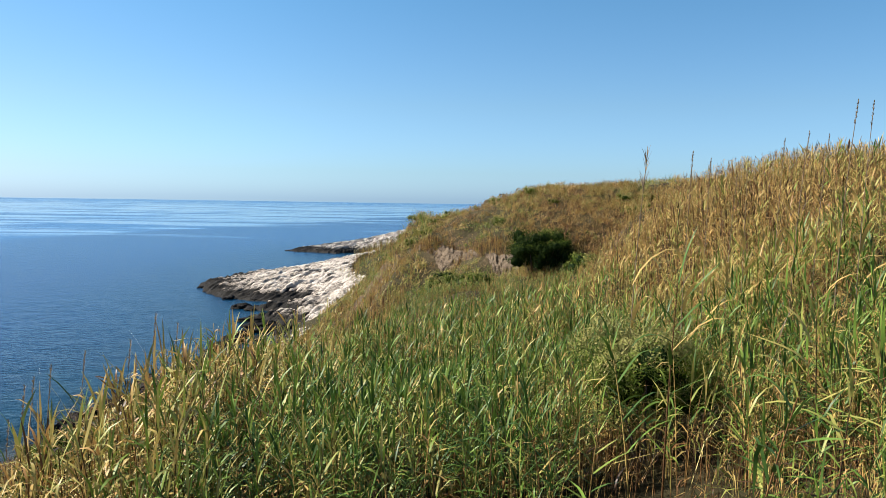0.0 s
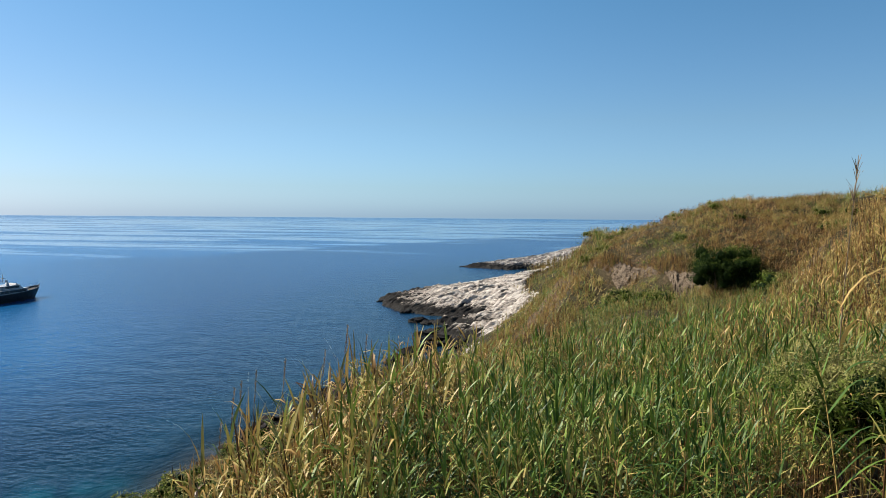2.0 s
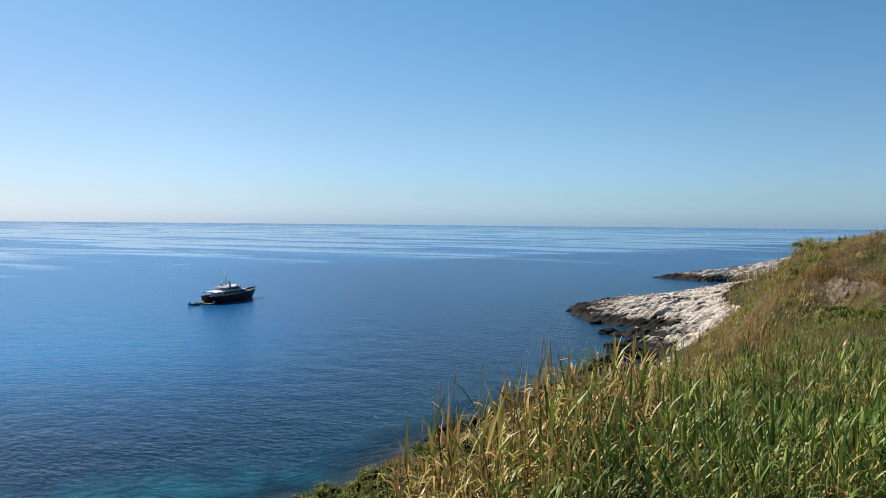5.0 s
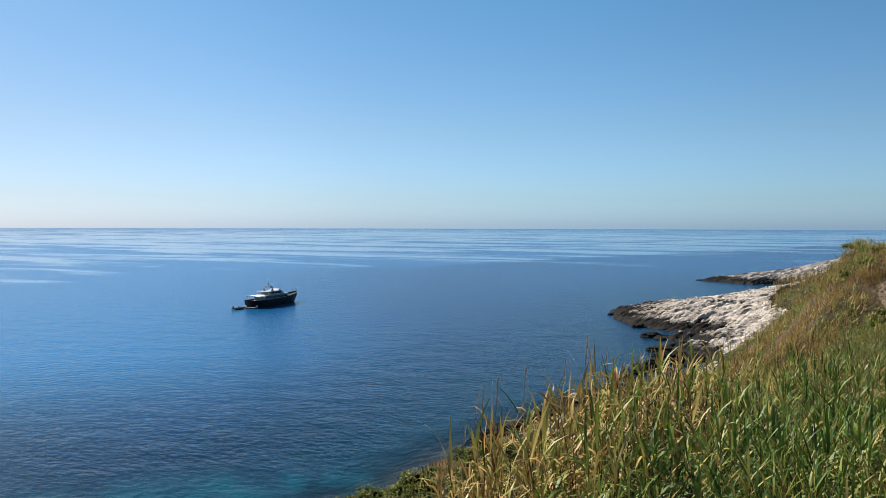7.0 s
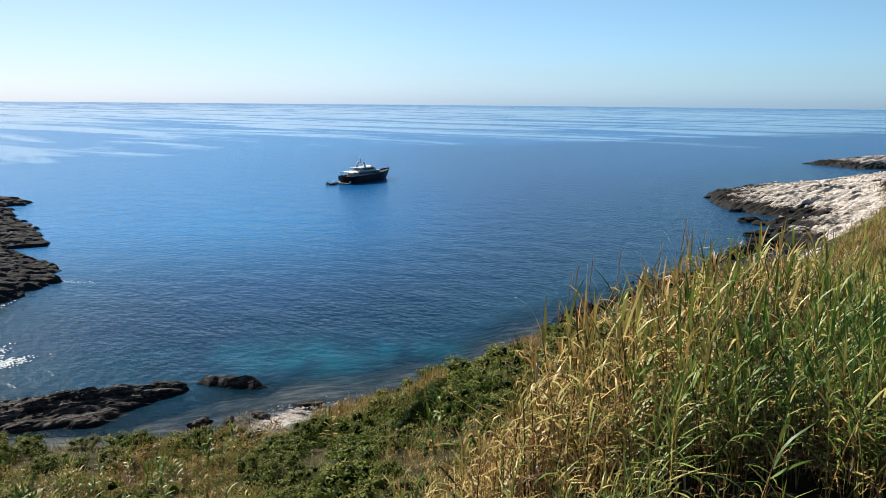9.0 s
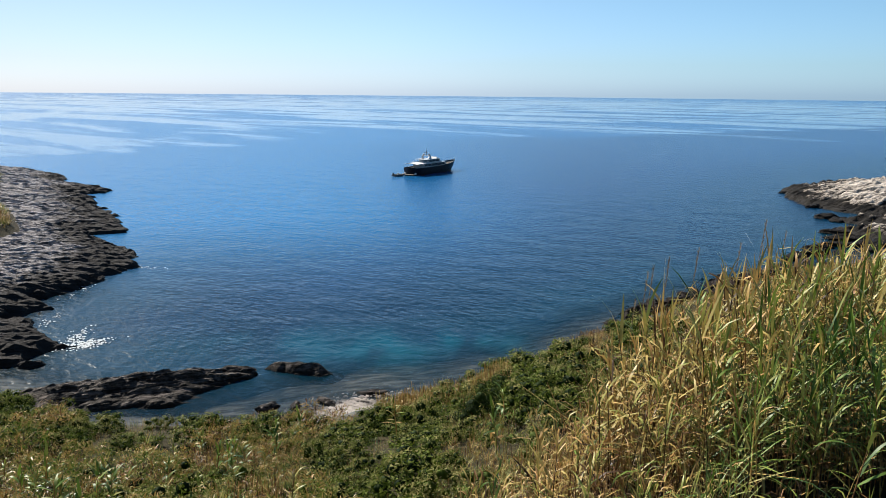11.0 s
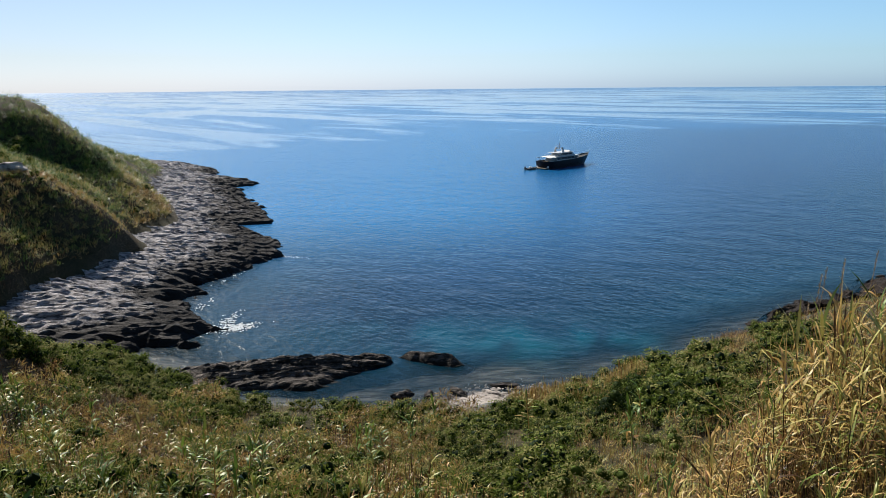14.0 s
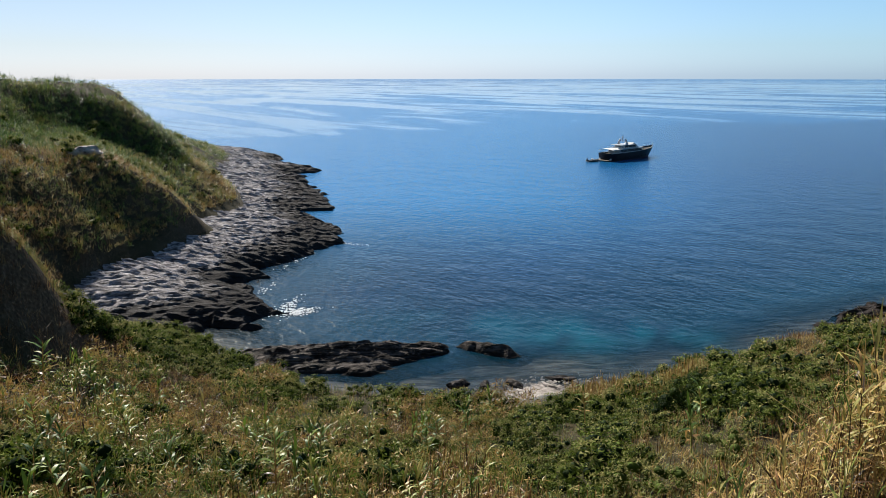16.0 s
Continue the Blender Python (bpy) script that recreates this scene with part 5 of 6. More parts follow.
def shrub_model(seed, size, leaves, leaf, label, spread=0.25, base=0.3, mat=None, slim=0.3, name="shrub"):
    root = tagged(new(name), label, "shrub", "shrubs on the slopes")
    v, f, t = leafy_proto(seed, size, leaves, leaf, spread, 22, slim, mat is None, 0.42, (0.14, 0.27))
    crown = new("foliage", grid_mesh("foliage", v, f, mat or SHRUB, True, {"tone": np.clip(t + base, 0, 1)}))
    crown.parent = root
    r = np.random.default_rng(seed)
    pieces = []
    for k in range(7):
        a, h = k * 0.9 + r.uniform(0, 0.5), r.uniform(0.35, 0.6)
        p = [np.array([math.cos(a) * o * size * 0.5, math.sin(a) * o * size * 0.5, z * size]) for o, z in ((0.02, -0.12), (0.25, h * 0.5), (0.7, h))]
        pieces.append((*tube(p, np.array([0.025, 0.016, 0.006]) * size, 5), 0.5))
    v, f, t = joined(pieces)
    boughs = new("bough_frame", grid_mesh("bough_frame", v, f, BARK, True))
    boughs.parent = root
    return root


LUSH = "dense dark green evergreen shrub on the valley slope"
OLIVE = "olive green shrub with yellowish tips on the slope"
PALE = "pale grey-green flowering shrub among dry weeds"
shrubs = [shrub_model(301, 1.0, 1450, 0.066, LUSH, 0.2, 0.42), shrub_model(302, 1.0, 1450, 0.066, LUSH, 0.22, 0.52), shrub_model(303, 1.0, 1500, 0.062, OLIVE, 0.25, 0.62),
          shrub_model(304, 1.0, 1500, 0.055, PALE, 0.25, 0.85), shrub_model(305, 1.0, 1450, 0.066, LUSH, 0.18, 0.28), shrub_model(306, 1.0, 7000, 0.032, LUSH, 0.2, -0.05),
          shrub_model(307, 1.0, 900, 0.13, "orange-brown dying bush among the valley weeds", 0.25, 0.7, REED, 0.08, "dry_bush"), shrub_model(308, 1.0, 1300, 0.1, "yellow-green feathery weed bush in the valley", 0.25, 0.3, REED, 0.1, "weed_bush")]
xy, r = plot(2600, 27, 74, 24, 98, 1.7, 1.0, seed=27, where=lambda x, y, q: in_valley(x, y) & (np.hypot(x + 40.5, y - 33) > 4.6) & (x > -58) & ((x > -50) | (y > 6)) & (q < 0.10 + 1.2 * smooth(0.42, 0.54, thicket(x, y))))
kept = []
for x, y in xy:
    s = float(np.clip(r.lognormal(0.62, 0.34), 1.25, 3.4)) * (0.7 if x < -44 else 1.0)
    if all(math.hypot(x - u, y - v) > 0.33 * (s + w) for u, v, w in kept) and len(kept) < 172:
        kept.append((x, y, s))
for x, y, s in kept:
    k = int(r.choice(5, p=[0.32, 0.32, 0.22, 0.06, 0.08]))
    z = height_at(x, y)
    copy_thing(shrubs[k], pose(x, y, z - 0.1 * s, 0, 0, r.uniform(0, 360)) @ Matrix.Diagonal((s, s, s * r.uniform(0.55, 0.85), 1)))


def plant_shrub(k, x, y, s, tall=0.85):
    z = float(land(np.array([x]), np.array([y]))[0])
    return copy_thing(shrubs[k], pose(x, y, z - 0.06 * s, 0, 0, x * 37) @ Matrix.Diagonal((s, s, s * tall, 1)))


xy, r = plot(1900, 19, 56, 44, 96, 1.6, 1.6, seed=271, where=lambda x, y, q: in_valley(x, y) & (thicket(x, y) < 0.52))
clumps = []
for x, y in xy:
    s = float(r.uniform(1.1, 2.8)) * (0.55 + 0.45 * smooth(18, 30, math.hypot(x, y)))
    if all(math.hypot(x - u, y - v) > 0.5 * (s + w) for u, v, w in clumps) and len(clumps) < 270:
        clumps.append((x, y, s))
        plant_shrub(6 if fbm(np.array([x / 5]), np.array([y / 5]), 73)[0] + r.normal(0, 0.1) > 0.5 else 7, x, y, s, r.uniform(0.8, 1.2))
VALLEY_BUSHES = ((0, -27.3, 0.4, 2.4), (1, -27.7, 1.8, 2.2), (4, -28.2, 3.3, 2.2), (0, -29.7, 1.5, 2), (1, -30, 0.5, 1.8), (4, -31.1, 7.1, 2), (5, -35.9, 7.9, 1.6), (4, -29.4, 8.3, 2), (1, -26.7, 13, 2.4), (0, -26.2, 14.1, 2), (3, -31.5, 19.7, 1.8), (3, -28.7, 20.2, 1.6), (2, -30.2, 25.7, 1.8), (2, -32.5, 25.7, 1.6), (4, -28.6, 11.5, 1.7), (1, -71, 12.9, 1.7), (0, -64.2, 14.2, 1.7), (4, -63.3, 16.3, 1.8), (0, -59.2, 17.8, 1.7), (1, -57.3, 20.5, 1.7), (1, -39.8, 30.4, 2), (0, -35.2, 32.6, 2.2), (1, -32.3, 33.8, 2.2), (4, -40.3, 26.9, 1.8), (0, -43.6, 25.2, 1.8))
for k, x, y, s in VALLEY_BUSHES:
    plant_shrub(k, x, y, s, 1.0)
for k, x, y, s in ((5, -26.8, 35.6, 3.4), (5, -25.6, 36.2, 3.0), (1, -28.6, 36.8, 2.8), (0, -24, 33.5, 3.0), (1, -29, 44, 3.2), (0, -33.5, 47, 2.8), (1, -31, 50, 3.0), (0, -27, 41, 3.4)):
    plant_shrub(k, x, y, s)
for k, x, y, s in ((5, 5.4, 46.3, 2.4), (5, 6.3, 45.9, 2.2), (5, 5.8, 47.0, 2.8), (2, 0.2, 43.5, 1.7), (0, 1.8, 42.5, 1.6), (2, 1.0, 44.5, 1.7), (7, -0.6, 42, 1.4), (0, 8.0, 42.5, 1.8)):
    tagged(plant_shrub(k, x, y, s, 1.0), "dark green bush in the hollow of the headland" if k == 5 else "green shrub among the reeds on the bench")
RIM = ((-66, 14, 2.4, 1), (-69, 12, 2.2, 0), (-64, 16.5, 2.2, 4), (-72, 12.5, 2.0, 1), (-60.5, 18.4, 2.0, 0), (-67, 17, 1.8, 2), (-59.5, 8.5, 1.3, 1), (-61.5, 11, 1.5, 0), (-61.8, 13, 1.6, 4), (-60.5, 15.2, 1.7, 0), (-59, 16.6, 1.6, 1), (-57.5, 17.6, 1.7, 4), (-55.8, 18.8, 1.6, 0), (-54, 20.2, 1.6, 1), (-52, 22, 1.7, 0), (-58.5, 14, 1.5, 1),
                   (-57, 11.5, 1.3, 4), (-55.5, 15.5, 1.4, 2), (-53, 17.5, 1.5, 0), (-51, 19.5, 1.6, 1), (-56.5, 6.2, 1.0, 2), (-58.3, 7, 1.1, 1))
r = np.random.default_rng(88)
for x, y, s, k in RIM:
    plant_shrub(k, x, y, s)
    for n in range(3 if y > 9 else 1):
        plant_shrub(int(r.choice([0, 1, 4])), x + r.normal(0.3, 1.2), y + r.normal(-0.8, 1.2), s * r.uniform(0.8, 1.05), r.uniform(0.7, 0.95))
for ob in shrubs:
    for o in (*ob.children_recursive, ob):
        bpy.data.objects.remove(o)


# ---- the nearest reeds, one by one ----
def reed_thing(seed, leaves=16, width=0.013, label="green giant reed with arching strap leaves", tone=0.15, fan=0.4):
    """A single reed one metre tall: the cane, and each leaf as a part of it."""
    r = np.random.default_rng(seed)
    root = tagged(new("giant_reed"), label, "reed", "giant reeds by the path")
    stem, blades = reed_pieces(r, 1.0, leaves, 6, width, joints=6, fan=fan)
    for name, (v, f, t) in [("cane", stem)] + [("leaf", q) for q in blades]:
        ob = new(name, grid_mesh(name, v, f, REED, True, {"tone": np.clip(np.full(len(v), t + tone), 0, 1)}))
        ob.parent = root
    return root


reeds = [reed_thing(400, tone=0.05), reed_thing(401, tone=0.12), reed_thing(402, tone=0.2), reed_thing(403, tone=0.28, label="yellow-green giant reed with drying leaves"),
         reed_thing(404, tone=0.38, label="yellowing giant reed with dry lower leaves"), reed_thing(405, 16, 0.0145, tone=0.05, fan=1.3)]
r = np.random.default_rng(44)
for x, y, s, t in NEAR_REEDS:
    k = int(np.clip(t * 11 + r.normal(0, 0.8), 0, 4.99)) if r.random() > 0.15 else 5
    copy_thing(reeds[k], pose(x, y, height_at(x, y) - 0.03, 0, 0, r.uniform(0, 360)) @ Matrix.Diagonal((s, s, s, 1)))
STRIKING = [(1.53, 3.79, 1.75, 5), (1.9, 6.4, 2.3, 1), (1.52, 6.0, 1.9, 0), (0.9, 4.7, 1.5, 2), (2.2, 4.2, 1.5, 3), (0.35, 5.3, 1.5, 1), (-1.1, 3.6, 1.25, 5), (-1.8, 4.5, 1.3, 2), (-0.95, 5.8, 1.5, 1), (2.6, 5.2, 1.8, 4), (0.0, 6.6, 1.5, 5)]
for n, (x, y, s, k) in enumerate(STRIKING):
    copy_thing(reeds[k], pose(x, y, height_at(x, y) - 0.03, 0, 0, n * 77) @ Matrix.Diagonal((s, s, s, 1)))


def plume_thing(seed, label, span, fluff, sprays=34, rise=(0.9, 1.4), bend=0.9, fine=0.004):
    """A flowering stalk one metre tall: thin cane, a few narrow leaves and a feathery brown plume."""
    r = np.random.default_rng(seed)
    root = tagged(new("plume_reed"), label, "reed", "flowering stalks on the bluff")
    s = np.linspace(0, 1, 6)
    path = np.stack([0.05 * s**2, 0.02 * s**2, s], -1)
    v, f = tube(path, np.linspace(0.0024, 0.0012, 6), 4)
    cane = new("cane", grid_mesh("cane", v, f, PLUME, True, {"tone": np.full(len(v), 0.5)}))
    cane.parent = root
    pieces = []
    for k in range(sprays):
        q = 1 - span * r.random() ** 0.8
        base = np.array([np.interp(q, s, path[:, n]) for n in range(3)])
        pieces.append((*strap(r, base, r.uniform(0, 6.28), r.uniform(*rise), r.uniform(0.0, bend), fluff * r.uniform(0.5, 1.1), fine, 3), r.uniform(0, 1)))
    v, f, t = joined(pieces)
    plume = new("plume", grid_mesh("plume", v, f, PLUME, True, {"tone": t}))
    plume.parent = root
    for k in range(3):
        v, f = strap(r, np.array([0.01, 0.0, 0.3 + 0.14 * k]), r.uniform(0, 6.28), 1.2, 1.4, 0.22, 0.012, 4)
        leaf = new("leaf", grid_mesh("leaf", v, f, REED, True, {"tone": np.full(len(v), 0.6)}))
        leaf.parent = root
    return root


plumes = [plume_thing(500, "slender brown flowering stalk above the reeds", 0.17, 0.022), plume_thing(501, "feathery pale reed plume against the sky", 0.09, 0.010), plume_thing(502, "large feathery brown reed plume against the sky", 0.12, 0.055, 26, (1.1, 1.4), 0.3, 0.0022)]
TIPS_SEA = [(-3.69, 6.65, 23.33), (-3.59, 6.93, 23.43), (-3.43, 7.23, 23.51), (-3.05, 8.04, 23.77), (-2.97, 8.5, 23.6), (-3.13, 7.59, 23.57), (-3.59, 6.25, 23.14), (-3.8, 7.0, 23.3)]
TIPS_SKY = [(2.2, 8.32, 25.62), (2.83, 8.54, 25.63), (3.35, 9.42, 25.73), (4.13, 10.2, 25.81), (4.68, 10.5, 25.96), (4.68, 9.96, 26.12), (4.9, 9.85, 26.2), (4.69, 8.83, 26.26), (4.64, 8.29, 26.31), (3.94, 10.3, 25.7)]
for n, (x, y, top) in enumerate(TIPS_SEA + TIPS_SKY):
    z = height_at(x, y) - 0.05
    k = 0 if n < len(TIPS_SEA) else 2 if n == len(TIPS_SEA) else 1
    top -= (0.04 + 0.12 * (n % 3)) if n > 8 else 0.1 if n == 8 else 0
    copy_thing(plumes[k], pose(x - 0.05 * (top - z), y, z, 0, 0, 0 if n == 8 else r.uniform(-40, 40)) @ Matrix.Diagonal((top - z, top - z, top - z, 1)))


def blossom_shrub():
    """The pale yellow-green feathery bush by the path."""
    root = tagged(new("flowering_shrub"), "pale yellow-green feathery shrub with tiny blossoms", "shrub")
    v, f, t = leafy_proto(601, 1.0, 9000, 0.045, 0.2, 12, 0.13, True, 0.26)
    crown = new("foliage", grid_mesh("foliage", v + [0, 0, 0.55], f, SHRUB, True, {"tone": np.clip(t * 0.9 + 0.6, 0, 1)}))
    crown.parent = root
    v, f, t = leafy_proto(601, 1.02, 1500, 0.022, 0.1, 12, 0.3, True, 0.26)
    bloom = new("blossom", grid_mesh("blossom", v[:4500] + [0, 0, 0.57], f[:1500], SHRUB, True, {"tone": np.full(4500, 1.0)}))
    bloom.parent = root
    tagged(bloom, "tiny cream blossoms")
    for k in range(9):
        a = k * 0.7
        p = [np.array([math.cos(a) * o, math.sin(a) * o, h]) for o, h in ((0.02, -0.1), (0.16, 0.45), (0.42, 1.0))]
        v, f = tube(p, [0.014, 0.010, 0.004], 5)
        stalk = new("branch", grid_mesh("branch", v, f, BARK, True))
        stalk.parent = root
    return root


blossom_shrub().matrix_world = pose(2.15, 7.9, height_at(2.15, 7.9) - 0.25, 0, 0, 20) @ Matrix.Diagonal((1.3, 1.0, 1.2, 1))
for ob in reeds + plumes:
    for o in (*ob.children_recursive, ob):
        bpy.data.objects.remove(o)


# ---- the yacht and its tender ----
NAVY = plain("navy_hull_paint", (0.008, 0.009, 0.014), 0.4, 0, 0.2, 0.6)
CANVAS = plain("white_canvas", (0.7, 0.69, 0.66), 0.9, 0, 0.1, 2)
NAVY.node_tree.nodes["Principled BSDF"].inputs["Specular IOR Level"].default_value = 0.15
GLOSS_WHITE = plain("white_gelcoat", (0.55, 0.55, 0.55), 0.3, 0, 0.05, 0.8)
TEAK = plain("teak_deck", (0.2, 0.15, 0.1), 0.6, 0, 0.2, 4)
DARK_GLASS = plain("tinted_glass", (0.01, 0.012, 0.015), 0.08, 0, 0.1, 1)
STEEL = plain("stainless_steel", (0.6, 0.6, 0.6), 0.3, 1.0, 0.05, 5)
RUBBER = plain("grey_rubber_tube", (0.05, 0.05, 0.055), 0.6, 0, 0.2, 4)
ANTIFOUL = plain("red_antifouling", (0.16, 0.03, 0.02), 0.7, 0, 0.2, 2)


def box(bm, x0, x1, y0, y1, z0, z1, bevel=0.04, slope_front=0.0, slope_back=0.0, pinch=0.0):
    """A bevelled box whose ends may lean and whose top may be narrower."""
    vs = [bm.verts.new((x, y * (1 - (pinch if z == z1 else 0)), z)) for x, y, z in
          ((x0, y0, z0), (x1, y0, z0), (x1, y1, z0), (x0, y1, z0),
           (x0 + slope_back, y0, z1), (x1 - slope_front, y0, z1), (x1 - slope_front, y1, z1), (x0 + slope_back, y1, z1))]
    fs = [bm.faces.new([vs[k] for k in q]) for q in ((0, 3, 2, 1), (4, 5, 6, 7), (0, 1, 5, 4), (1, 2, 6, 5), (2, 3, 7, 6), (3, 0, 4, 7))]
    if bevel:
        edges = {e for f in fs for e in f.edges}
        bmesh.ops.bevel(bm, geom=list(edges), offset=bevel, segments=2, affect="EDGES", profile=0.5)
    return bm


def rod(bm, a, b, r, sides=6):
    a, b = Vector(a), Vector(b)
    m = Matrix.Translation((a + b) / 2) @ (b - a).to_track_quat("Z", "Y").to_matrix().to_4x4()
    bmesh.ops.create_cone(bm, cap_ends=True, segments=sides, radius1=r, radius2=r, depth=(b - a).length, matrix=m)
    return bm


STATIONS = [(0.0, 0.3, 2.55, 2.35, 3.3), (3, 3, 2.85, 2.65, 3.3), (8, 8, 3.05, 2.8, 3.35), (14, 14, 3.05, 2.65, 3.5), (19, 18.6, 2.7, 1.95, 3.85), (23, 22, 1.75, 0.95, 4.25), (25.4, 23.6, 0.7, 0.3, 4.65), (26.4, 24.2, 0.06, 0.03, 4.8)]


def hull_strip(bm, rows):
    """Skins both sides between matching rows of (x, half width, z)."""
    for side in (1, -1):
        grid = [[bm.verts.new((x, side * w, z)) for x, w, z in row] for row in rows]
        for a, b in zip(grid[:-1], grid[1:]):
            for k in range(len(a) - 1):
                bm.faces.new((a[k], a[k + 1], b[k + 1], b[k]))
    return bm


def yacht():
    root = tagged(new("motor_yacht"), "dark-hulled motor yacht with white superstructure anchored on calm sea", "yacht")
    bm = bmesh.new()
    deck = [(xd, wd, zd) for xd, xw, wd, ww, zd in STATIONS]
    rub = [(xd + (xw - xd) * 0.3, wd * 0.75 + ww * 0.25 + 0.06, zd * 0.66) for xd, xw, wd, ww, zd in STATIONS]
    line = [(xw, ww, 0.12) for xd, xw, wd, ww, zd in STATIONS]
    keel = [(xw - 0.4, ww * 0.75, -0.9) for xd, xw, wd, ww, zd in STATIONS]
    hull_strip(bm, [deck, rub, line])
    for rows in ((deck, rub), (rub, line)):
        bm.faces.new([bm.verts.new((x, s * w, z)) for (x, w, z), s in ((rows[0][0], 1), (rows[1][0], 1), (rows[1][0], -1), (rows[0][0], -1))])
    bmesh.ops.remove_doubles(bm, verts=bm.verts, dist=0.001)
    hull = part("hull", bm, NAVY, root, "glossy dark navy hull", True)
    bm = hull_strip(bmesh.new(), [line, keel])
    part("underbody", bm, ANTIFOUL, root, "dull red underwater hull")
    bm = bmesh.new()
    for a, b in zip(deck[:-1], deck[1:]):
        bm.faces.new([bm.verts.new((x, s * w * 0.97, z - 0.55)) for (x, w, z), s in ((a, 1), (b, 1), (b, -1), (a, -1))])
    bmesh.ops.solidify(bm, geom=bm.faces[:], thickness=0.06)
    part("deck", bm, TEAK, root, "teak deck")
    bm = bmesh.new()
    for s in (1, -1):
        for a, b in zip(deck[:-1], deck[1:]):
            rod(bm, (a[0], s * a[1], a[2] + 0.02), (b[0], s * b[1], b[2] + 0.02), 0.06)
    part("gunwale", bm, GLOSS_WHITE, hull, "white capping rail")
    part("swim_platform", box(bmesh.new(), -1.5, 0.15, -2.3, 2.3, 0.35, 0.55), TEAK, root, "low teak swim platform")
    for s in (-1, 1):
        part("stair", box(bmesh.new(), -0.2, 0.9, s * 2.1 - 0.3, s * 2.1 + 0.3, 0.5, 1.5, 0.05, 0, 0.5), GLOSS_WHITE, root, "white transom steps")
    saloon = part("saloon", box(bmesh.new(), 4.6, 18.6, -2.3, 2.3, 2.4, 4.75, 0.08, 1.6, 0.1, 0.06), GLOSS_WHITE, root, "white main deck saloon")
    for s in (-1, 1):
        for k in range(6):
            x = 5.0 + k * 1.98
            part("window", box(bmesh.new(), x, x + 1.8, s * 2.26 - 0.05, s * 2.26 + 0.05, 3.55, 4.5, 0.02, 0.1), DARK_GLASS, saloon, "dark tinted window")
        for k in range(6):
            part("porthole", box(bmesh.new(), 7 + k * 2.2, 7.5 + k * 2.2, s * (2.93 - 0.03 * k) - 0.05, s * (2.93 - 0.03 * k) + 0.05, 1.15, 1.45, 0.05), DARK_GLASS, hull, "small dark porthole")
    part("window", box(bmesh.new(), 17.0, 17.7, -1.9, 1.9, 3.6, 4.4, 0.02, 0.5, 0.5), DARK_GLASS, saloon, "dark windscreen")
    part("boat_deck", box(bmesh.new(), 4.4, 17.2, -2.75, 2.75, 4.75, 4.95, 0.06, 0.3), GLOSS_WHITE, root, "white upper deck overhang")
    for s in (-1, 1):
        for x in (1.6, 3.2):
            part("deck_post", rod(bmesh.new(), (x, s * 2.45, 2.7), (x, s * 2.45, 4.75), 0.07, 8), GLOSS_WHITE, root)
    sky_lounge = part("wheelhouse", box(bmesh.new(), 7.2, 15.6, -1.95, 1.95, 4.95, 6.35, 0.08, 1.5, 0.2, 0.1), GLOSS_WHITE, root, "white wheelhouse and sky lounge")
    for s in (-1, 1):
        for k in range(3):
            part("window", box(bmesh.new(), 7.7 + k * 2.1, 9.6 + k * 2.1, s * 1.86 - 0.06, s * 1.86 + 0.06, 5.25, 6.1, 0.02), DARK_GLASS, sky_lounge, "dark tinted window")
    part("window", box(bmesh.new(), 14.0, 15.0, -1.6, 1.6, 5.25, 6.05, 0.02, 0.72, 0.75), DARK_GLASS, sky_lounge, "dark wheelhouse windscreen")
    part("hardtop", box(bmesh.new(), 5.6, 14.4, -2.2, 2.2, 6.35, 6.5, 0.06, 0.2), GLOSS_WHITE, root, "white hardtop")
    part("flybridge_screen", box(bmesh.new(), 12.4, 13.6, -1.7, 1.7, 6.5, 7.15, 0.05, 0.6, 0.5), GLOSS_WHITE, root)
    for s in (-1, 1):
        part("radar_arch", box(bmesh.new(), 8.6, 9.8, s * 1.55 - 0.14, s * 1.55 + 0.14, 6.5, 7.9, 0.05, 0.5, 0.3), GLOSS_WHITE, root)
    part("arch_top", box(bmesh.new(), 8.7, 9.5, -1.7, 1.7, 7.8, 8.0, 0.06), GLOSS_WHITE, root)
    mast = part("mast", box(bmesh.new(), 8.95, 9.25, -0.16, 0.16, 8.0, 10.6, 0.05, 0.06, 0.06, 0.4), GLOSS_WHITE, root, "white radar mast")
    part("antenna", rod(bmesh.new(), (9.1, 0, 10.5), (9.0, 0, 12.2), 0.03), STEEL, mast)
    for y in (-0.7, 0.7):
        bm = bmesh.new()
        bmesh.ops.create_uvsphere(bm, u_segments=16, v_segments=10, radius=0.42, matrix=Matrix.Translation((9.2, y * 1.6, 8.35)))
        part("satellite_dome", bm, GLOSS_WHITE, mast, "white dome", True)
    part("radar_bar", box(bmesh.new(), 9.0, 9.2, -0.9, 0.9, 9.2, 9.36, 0.03), GLOSS_WHITE, mast)
    bm = bmesh.new()
    bmesh.ops.create_grid(bm, x_segments=14, y_segments=14, size=1)
    for v in bm.verts:                            # the cloth sags between its poles
        u, w = v.co.x, v.co.y
        v.co = Vector((2.5 + 2.3 * u, 2.55 * w, 4.75 + 0.45 * (1 - w * w) + 0.12 * math.cos(u * 5)))
    bmesh.ops.solidify(bm, geom=bm.faces[:], thickness=0.05)
    part("awning", bm, CANVAS, root, "white canvas awning over the after deck", True)
    part("crane_locker", box(bmesh.new(), 5.2, 6.9, -1.4, 1.4, 4.95, 5.6, 0.12, 0.3, 0.3), GLOSS_WHITE, root, "white covered locker on the boat deck")
    for s in (-1, 1):
        bm = bmesh.new()
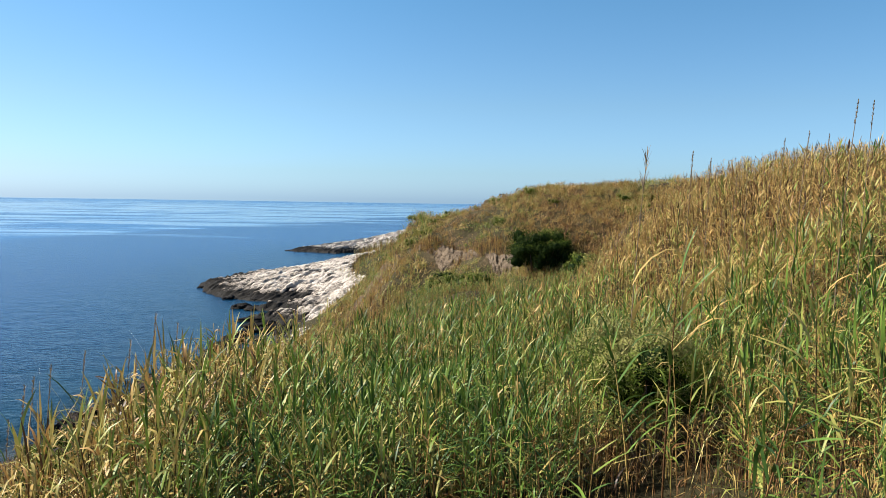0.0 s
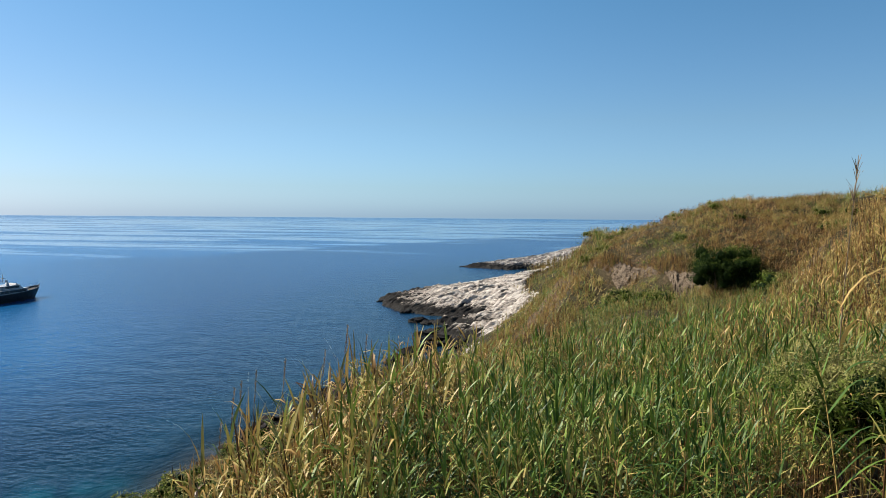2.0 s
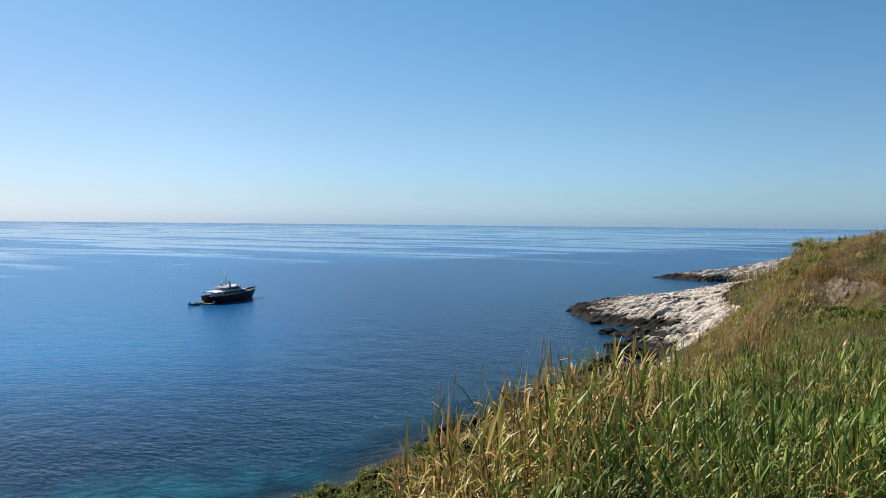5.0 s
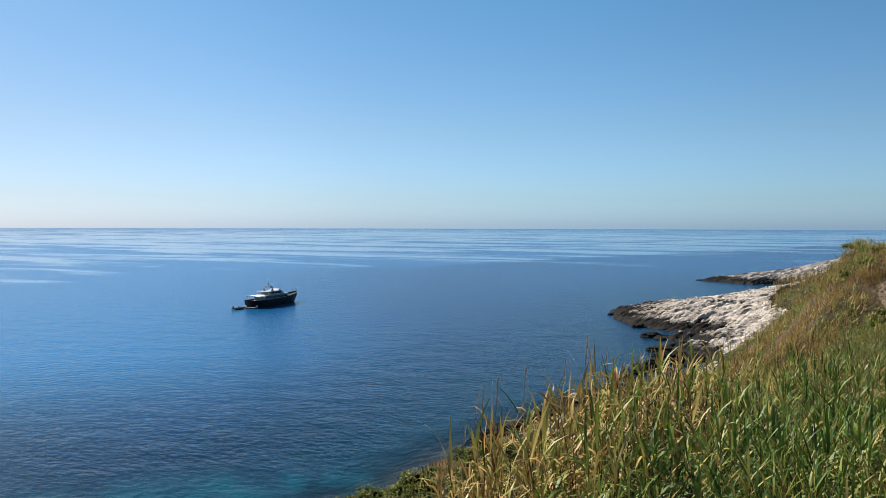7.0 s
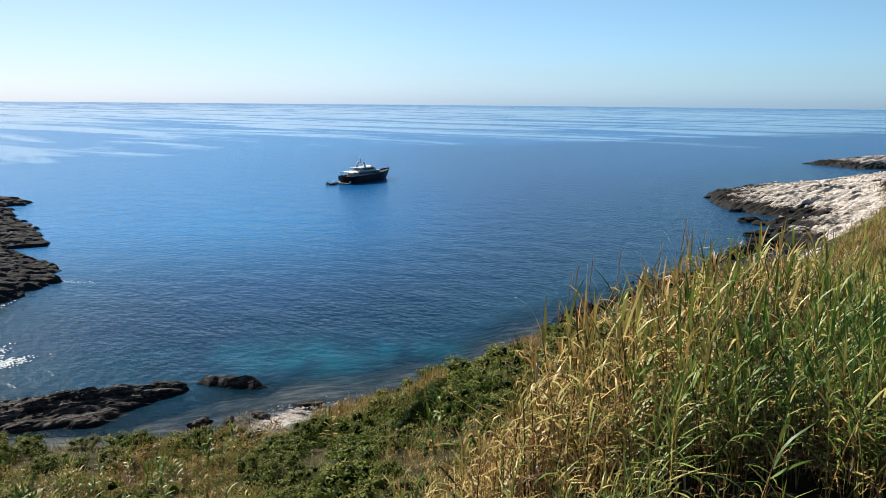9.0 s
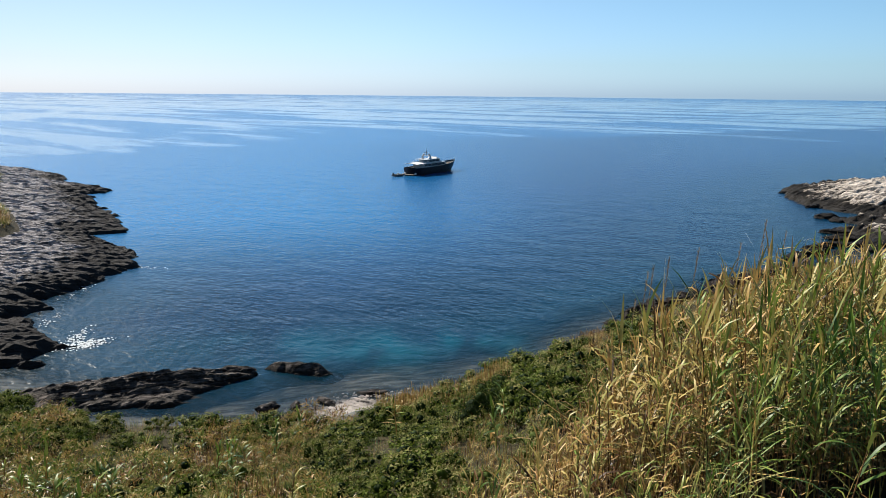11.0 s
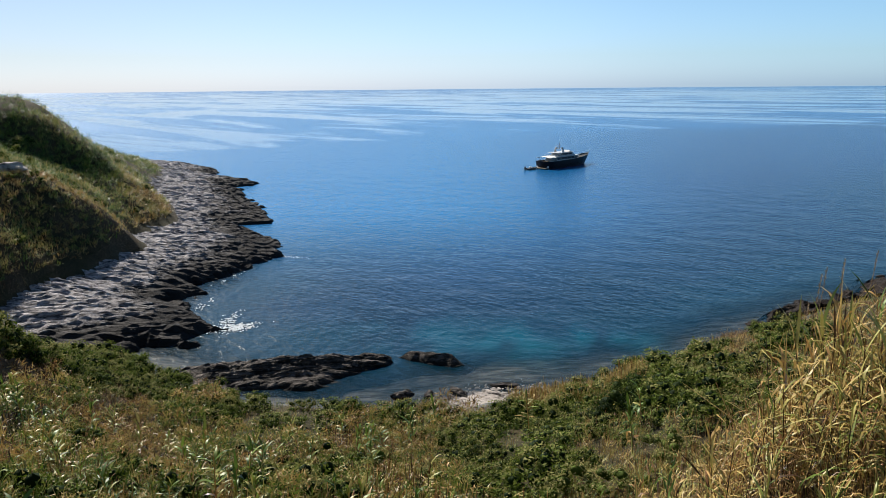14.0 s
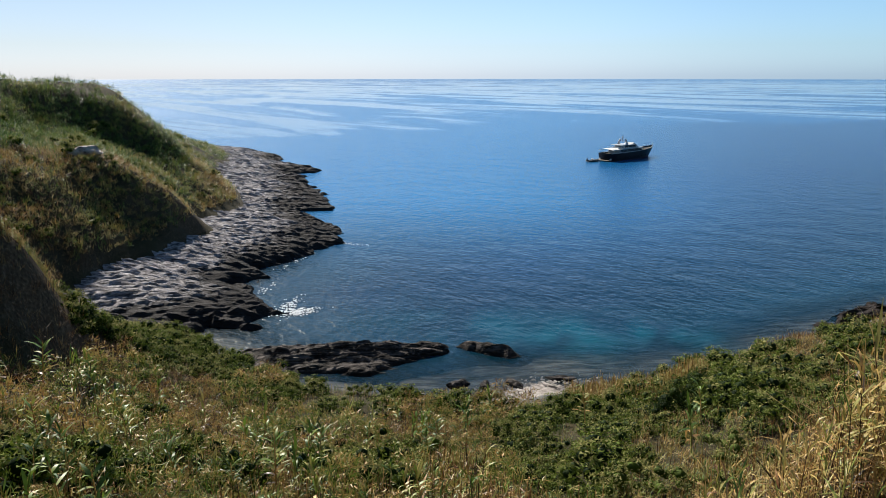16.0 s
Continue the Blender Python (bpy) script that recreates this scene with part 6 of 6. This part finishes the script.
        for a, b in zip(STATIONS[3:-1], STATIONS[4:]):
            rod(bm, (a[0], s * a[2] * 0.96, a[4] + 0.75), (b[0], s * b[2] * 0.96, b[4] + 0.75), 0.03)
            rod(bm, (b[0], s * b[2] * 0.96, b[4]), (b[0], s * b[2] * 0.96, b[4] + 0.75), 0.03)
        part("bow_rail", bm, STEEL, root, "steel bow rail")
        bm = bmesh.new()
        for z in (5.3, 5.7):
            rod(bm, (4.6, s * 2.65, z), (7.4, s * 2.65, z), 0.03)
        for x in (4.6, 5.5, 6.5, 7.4):
            rod(bm, (x, s * 2.65, 4.9), (x, s * 2.65, 5.7), 0.03)
        part("deck_rail", bm, STEEL, root, "steel deck rail")
    part("jackstaff", rod(bmesh.new(), (26.2, 0, 4.7), (26.4, 0, 6.0), 0.06), STEEL, root)
    return root


boat = yacht()
boat.matrix_world = pose(-163.4, 167.8, 0, 0, 0, 97.5) @ Matrix.Diagonal((0.94, 0.95, 0.70, 1))


def tender():
    root = tagged(new("tender_boat"), "small dark inflatable tender moored at the yacht's stern", "dinghy")
    for s in (-1, 1):
        path = [Vector((-1.8, s * 0.75, 0.35)), Vector((0.8, s * 0.75, 0.35)), Vector((1.7, s * 0.4, 0.5)), Vector((2.0, 0, 0.6))]
        bm = bmesh.new()
        for a, b in zip(path[:-1], path[1:]):
            rod(bm, a, b, 0.24, 12)
            bmesh.ops.create_uvsphere(bm, u_segments=12, v_segments=8, radius=0.24, matrix=Matrix.Translation(b))
        bmesh.ops.create_uvsphere(bm, u_segments=12, v_segments=8, radius=0.24, matrix=Matrix.Translation(path[0]))
        part("inflatable_tube", bm, RUBBER, root, "dark rubber tube", True)
    part("floor", box(bmesh.new(), -1.6, 1.6, -0.6, 0.6, 0.0, 0.22, 0.04, 0.5), GLOSS_WHITE, root, "pale hull floor")
    part("console", box(bmesh.new(), -0.4, 0.2, -0.3, 0.3, 0.2, 1.0, 0.05, 0.1), GLOSS_WHITE, root, "white steering console")
    part("outboard_motor", box(bmesh.new(), -2.15, -1.75, -0.2, 0.2, 0.2, 1.15, 0.08, 0, 0.05), RUBBER, root, "black outboard motor")
    return root


tender().matrix_world = pose(-164.4, 163.8, -0.05, 0, 0, 78)


# ---- surf at the point of the shelf ----
def surf():
    """Broken white water: many small flat flecks that ride just on the surface; in the cove they also paint glints."""
    r = np.random.default_rng(8)
    verts, faces = [], []
    # last two rows: tiny flecks for foam and painted sun glints by the beach
    FOAM_AT = ((-75.3, 30.6, 1.1, 0.75, 1.5, 230), (-78.5, 31.0, 1.6, 0.5, 2.4, 90), (-85.5, 30.8, 2.2, 0.5, 2.3, 30), (-97, 39.5, 2.2, 0.4, 2.2, 25), (-102.5, 51.6, 1.8, 0.4, 0.6, 20), (-45.5, 37.5, 2.6, 1.0, 1.9, 90), (-44.4, 41, 1.8, 0.9, 1.9, 40))
    for x, y, sx, sy, a, count in FOAM_AT:
        for k in range(count):
            u, v = r.normal(0, sx), r.normal(0, sy)
            cx, cy = x + u * math.cos(a) - v * math.sin(a), y + u * math.sin(a) + v * math.cos(a)
            ring = [(cx + q * math.cos(t), cy + q * 0.6 * math.sin(t), 0.03 + 0.02 * r.random()) for t, q in ((j * 1.047 + r.uniform(0, 0.5), r.uniform(0.05, 0.24) * (1 if x < -60 else 0.2)) for j in range(6))]
            n = len(verts)
            verts += ring
            faces += [(n, n + 1, n + 2, n + 3), (n, n + 3, n + 4, n + 5)]
    ob = new("sea_foam", grid_mesh("sea_foam", np.array(verts), np.array(faces), FOAM, True))
    return tagged(ob, "white surf breaking at the rock point, foam and painted glints in the cove", "foam", kind="stuff")


FOAM = plain("white_foam", (0.46, 0.5, 0.54), 0.9, 0, 0.3, 2)
surf()
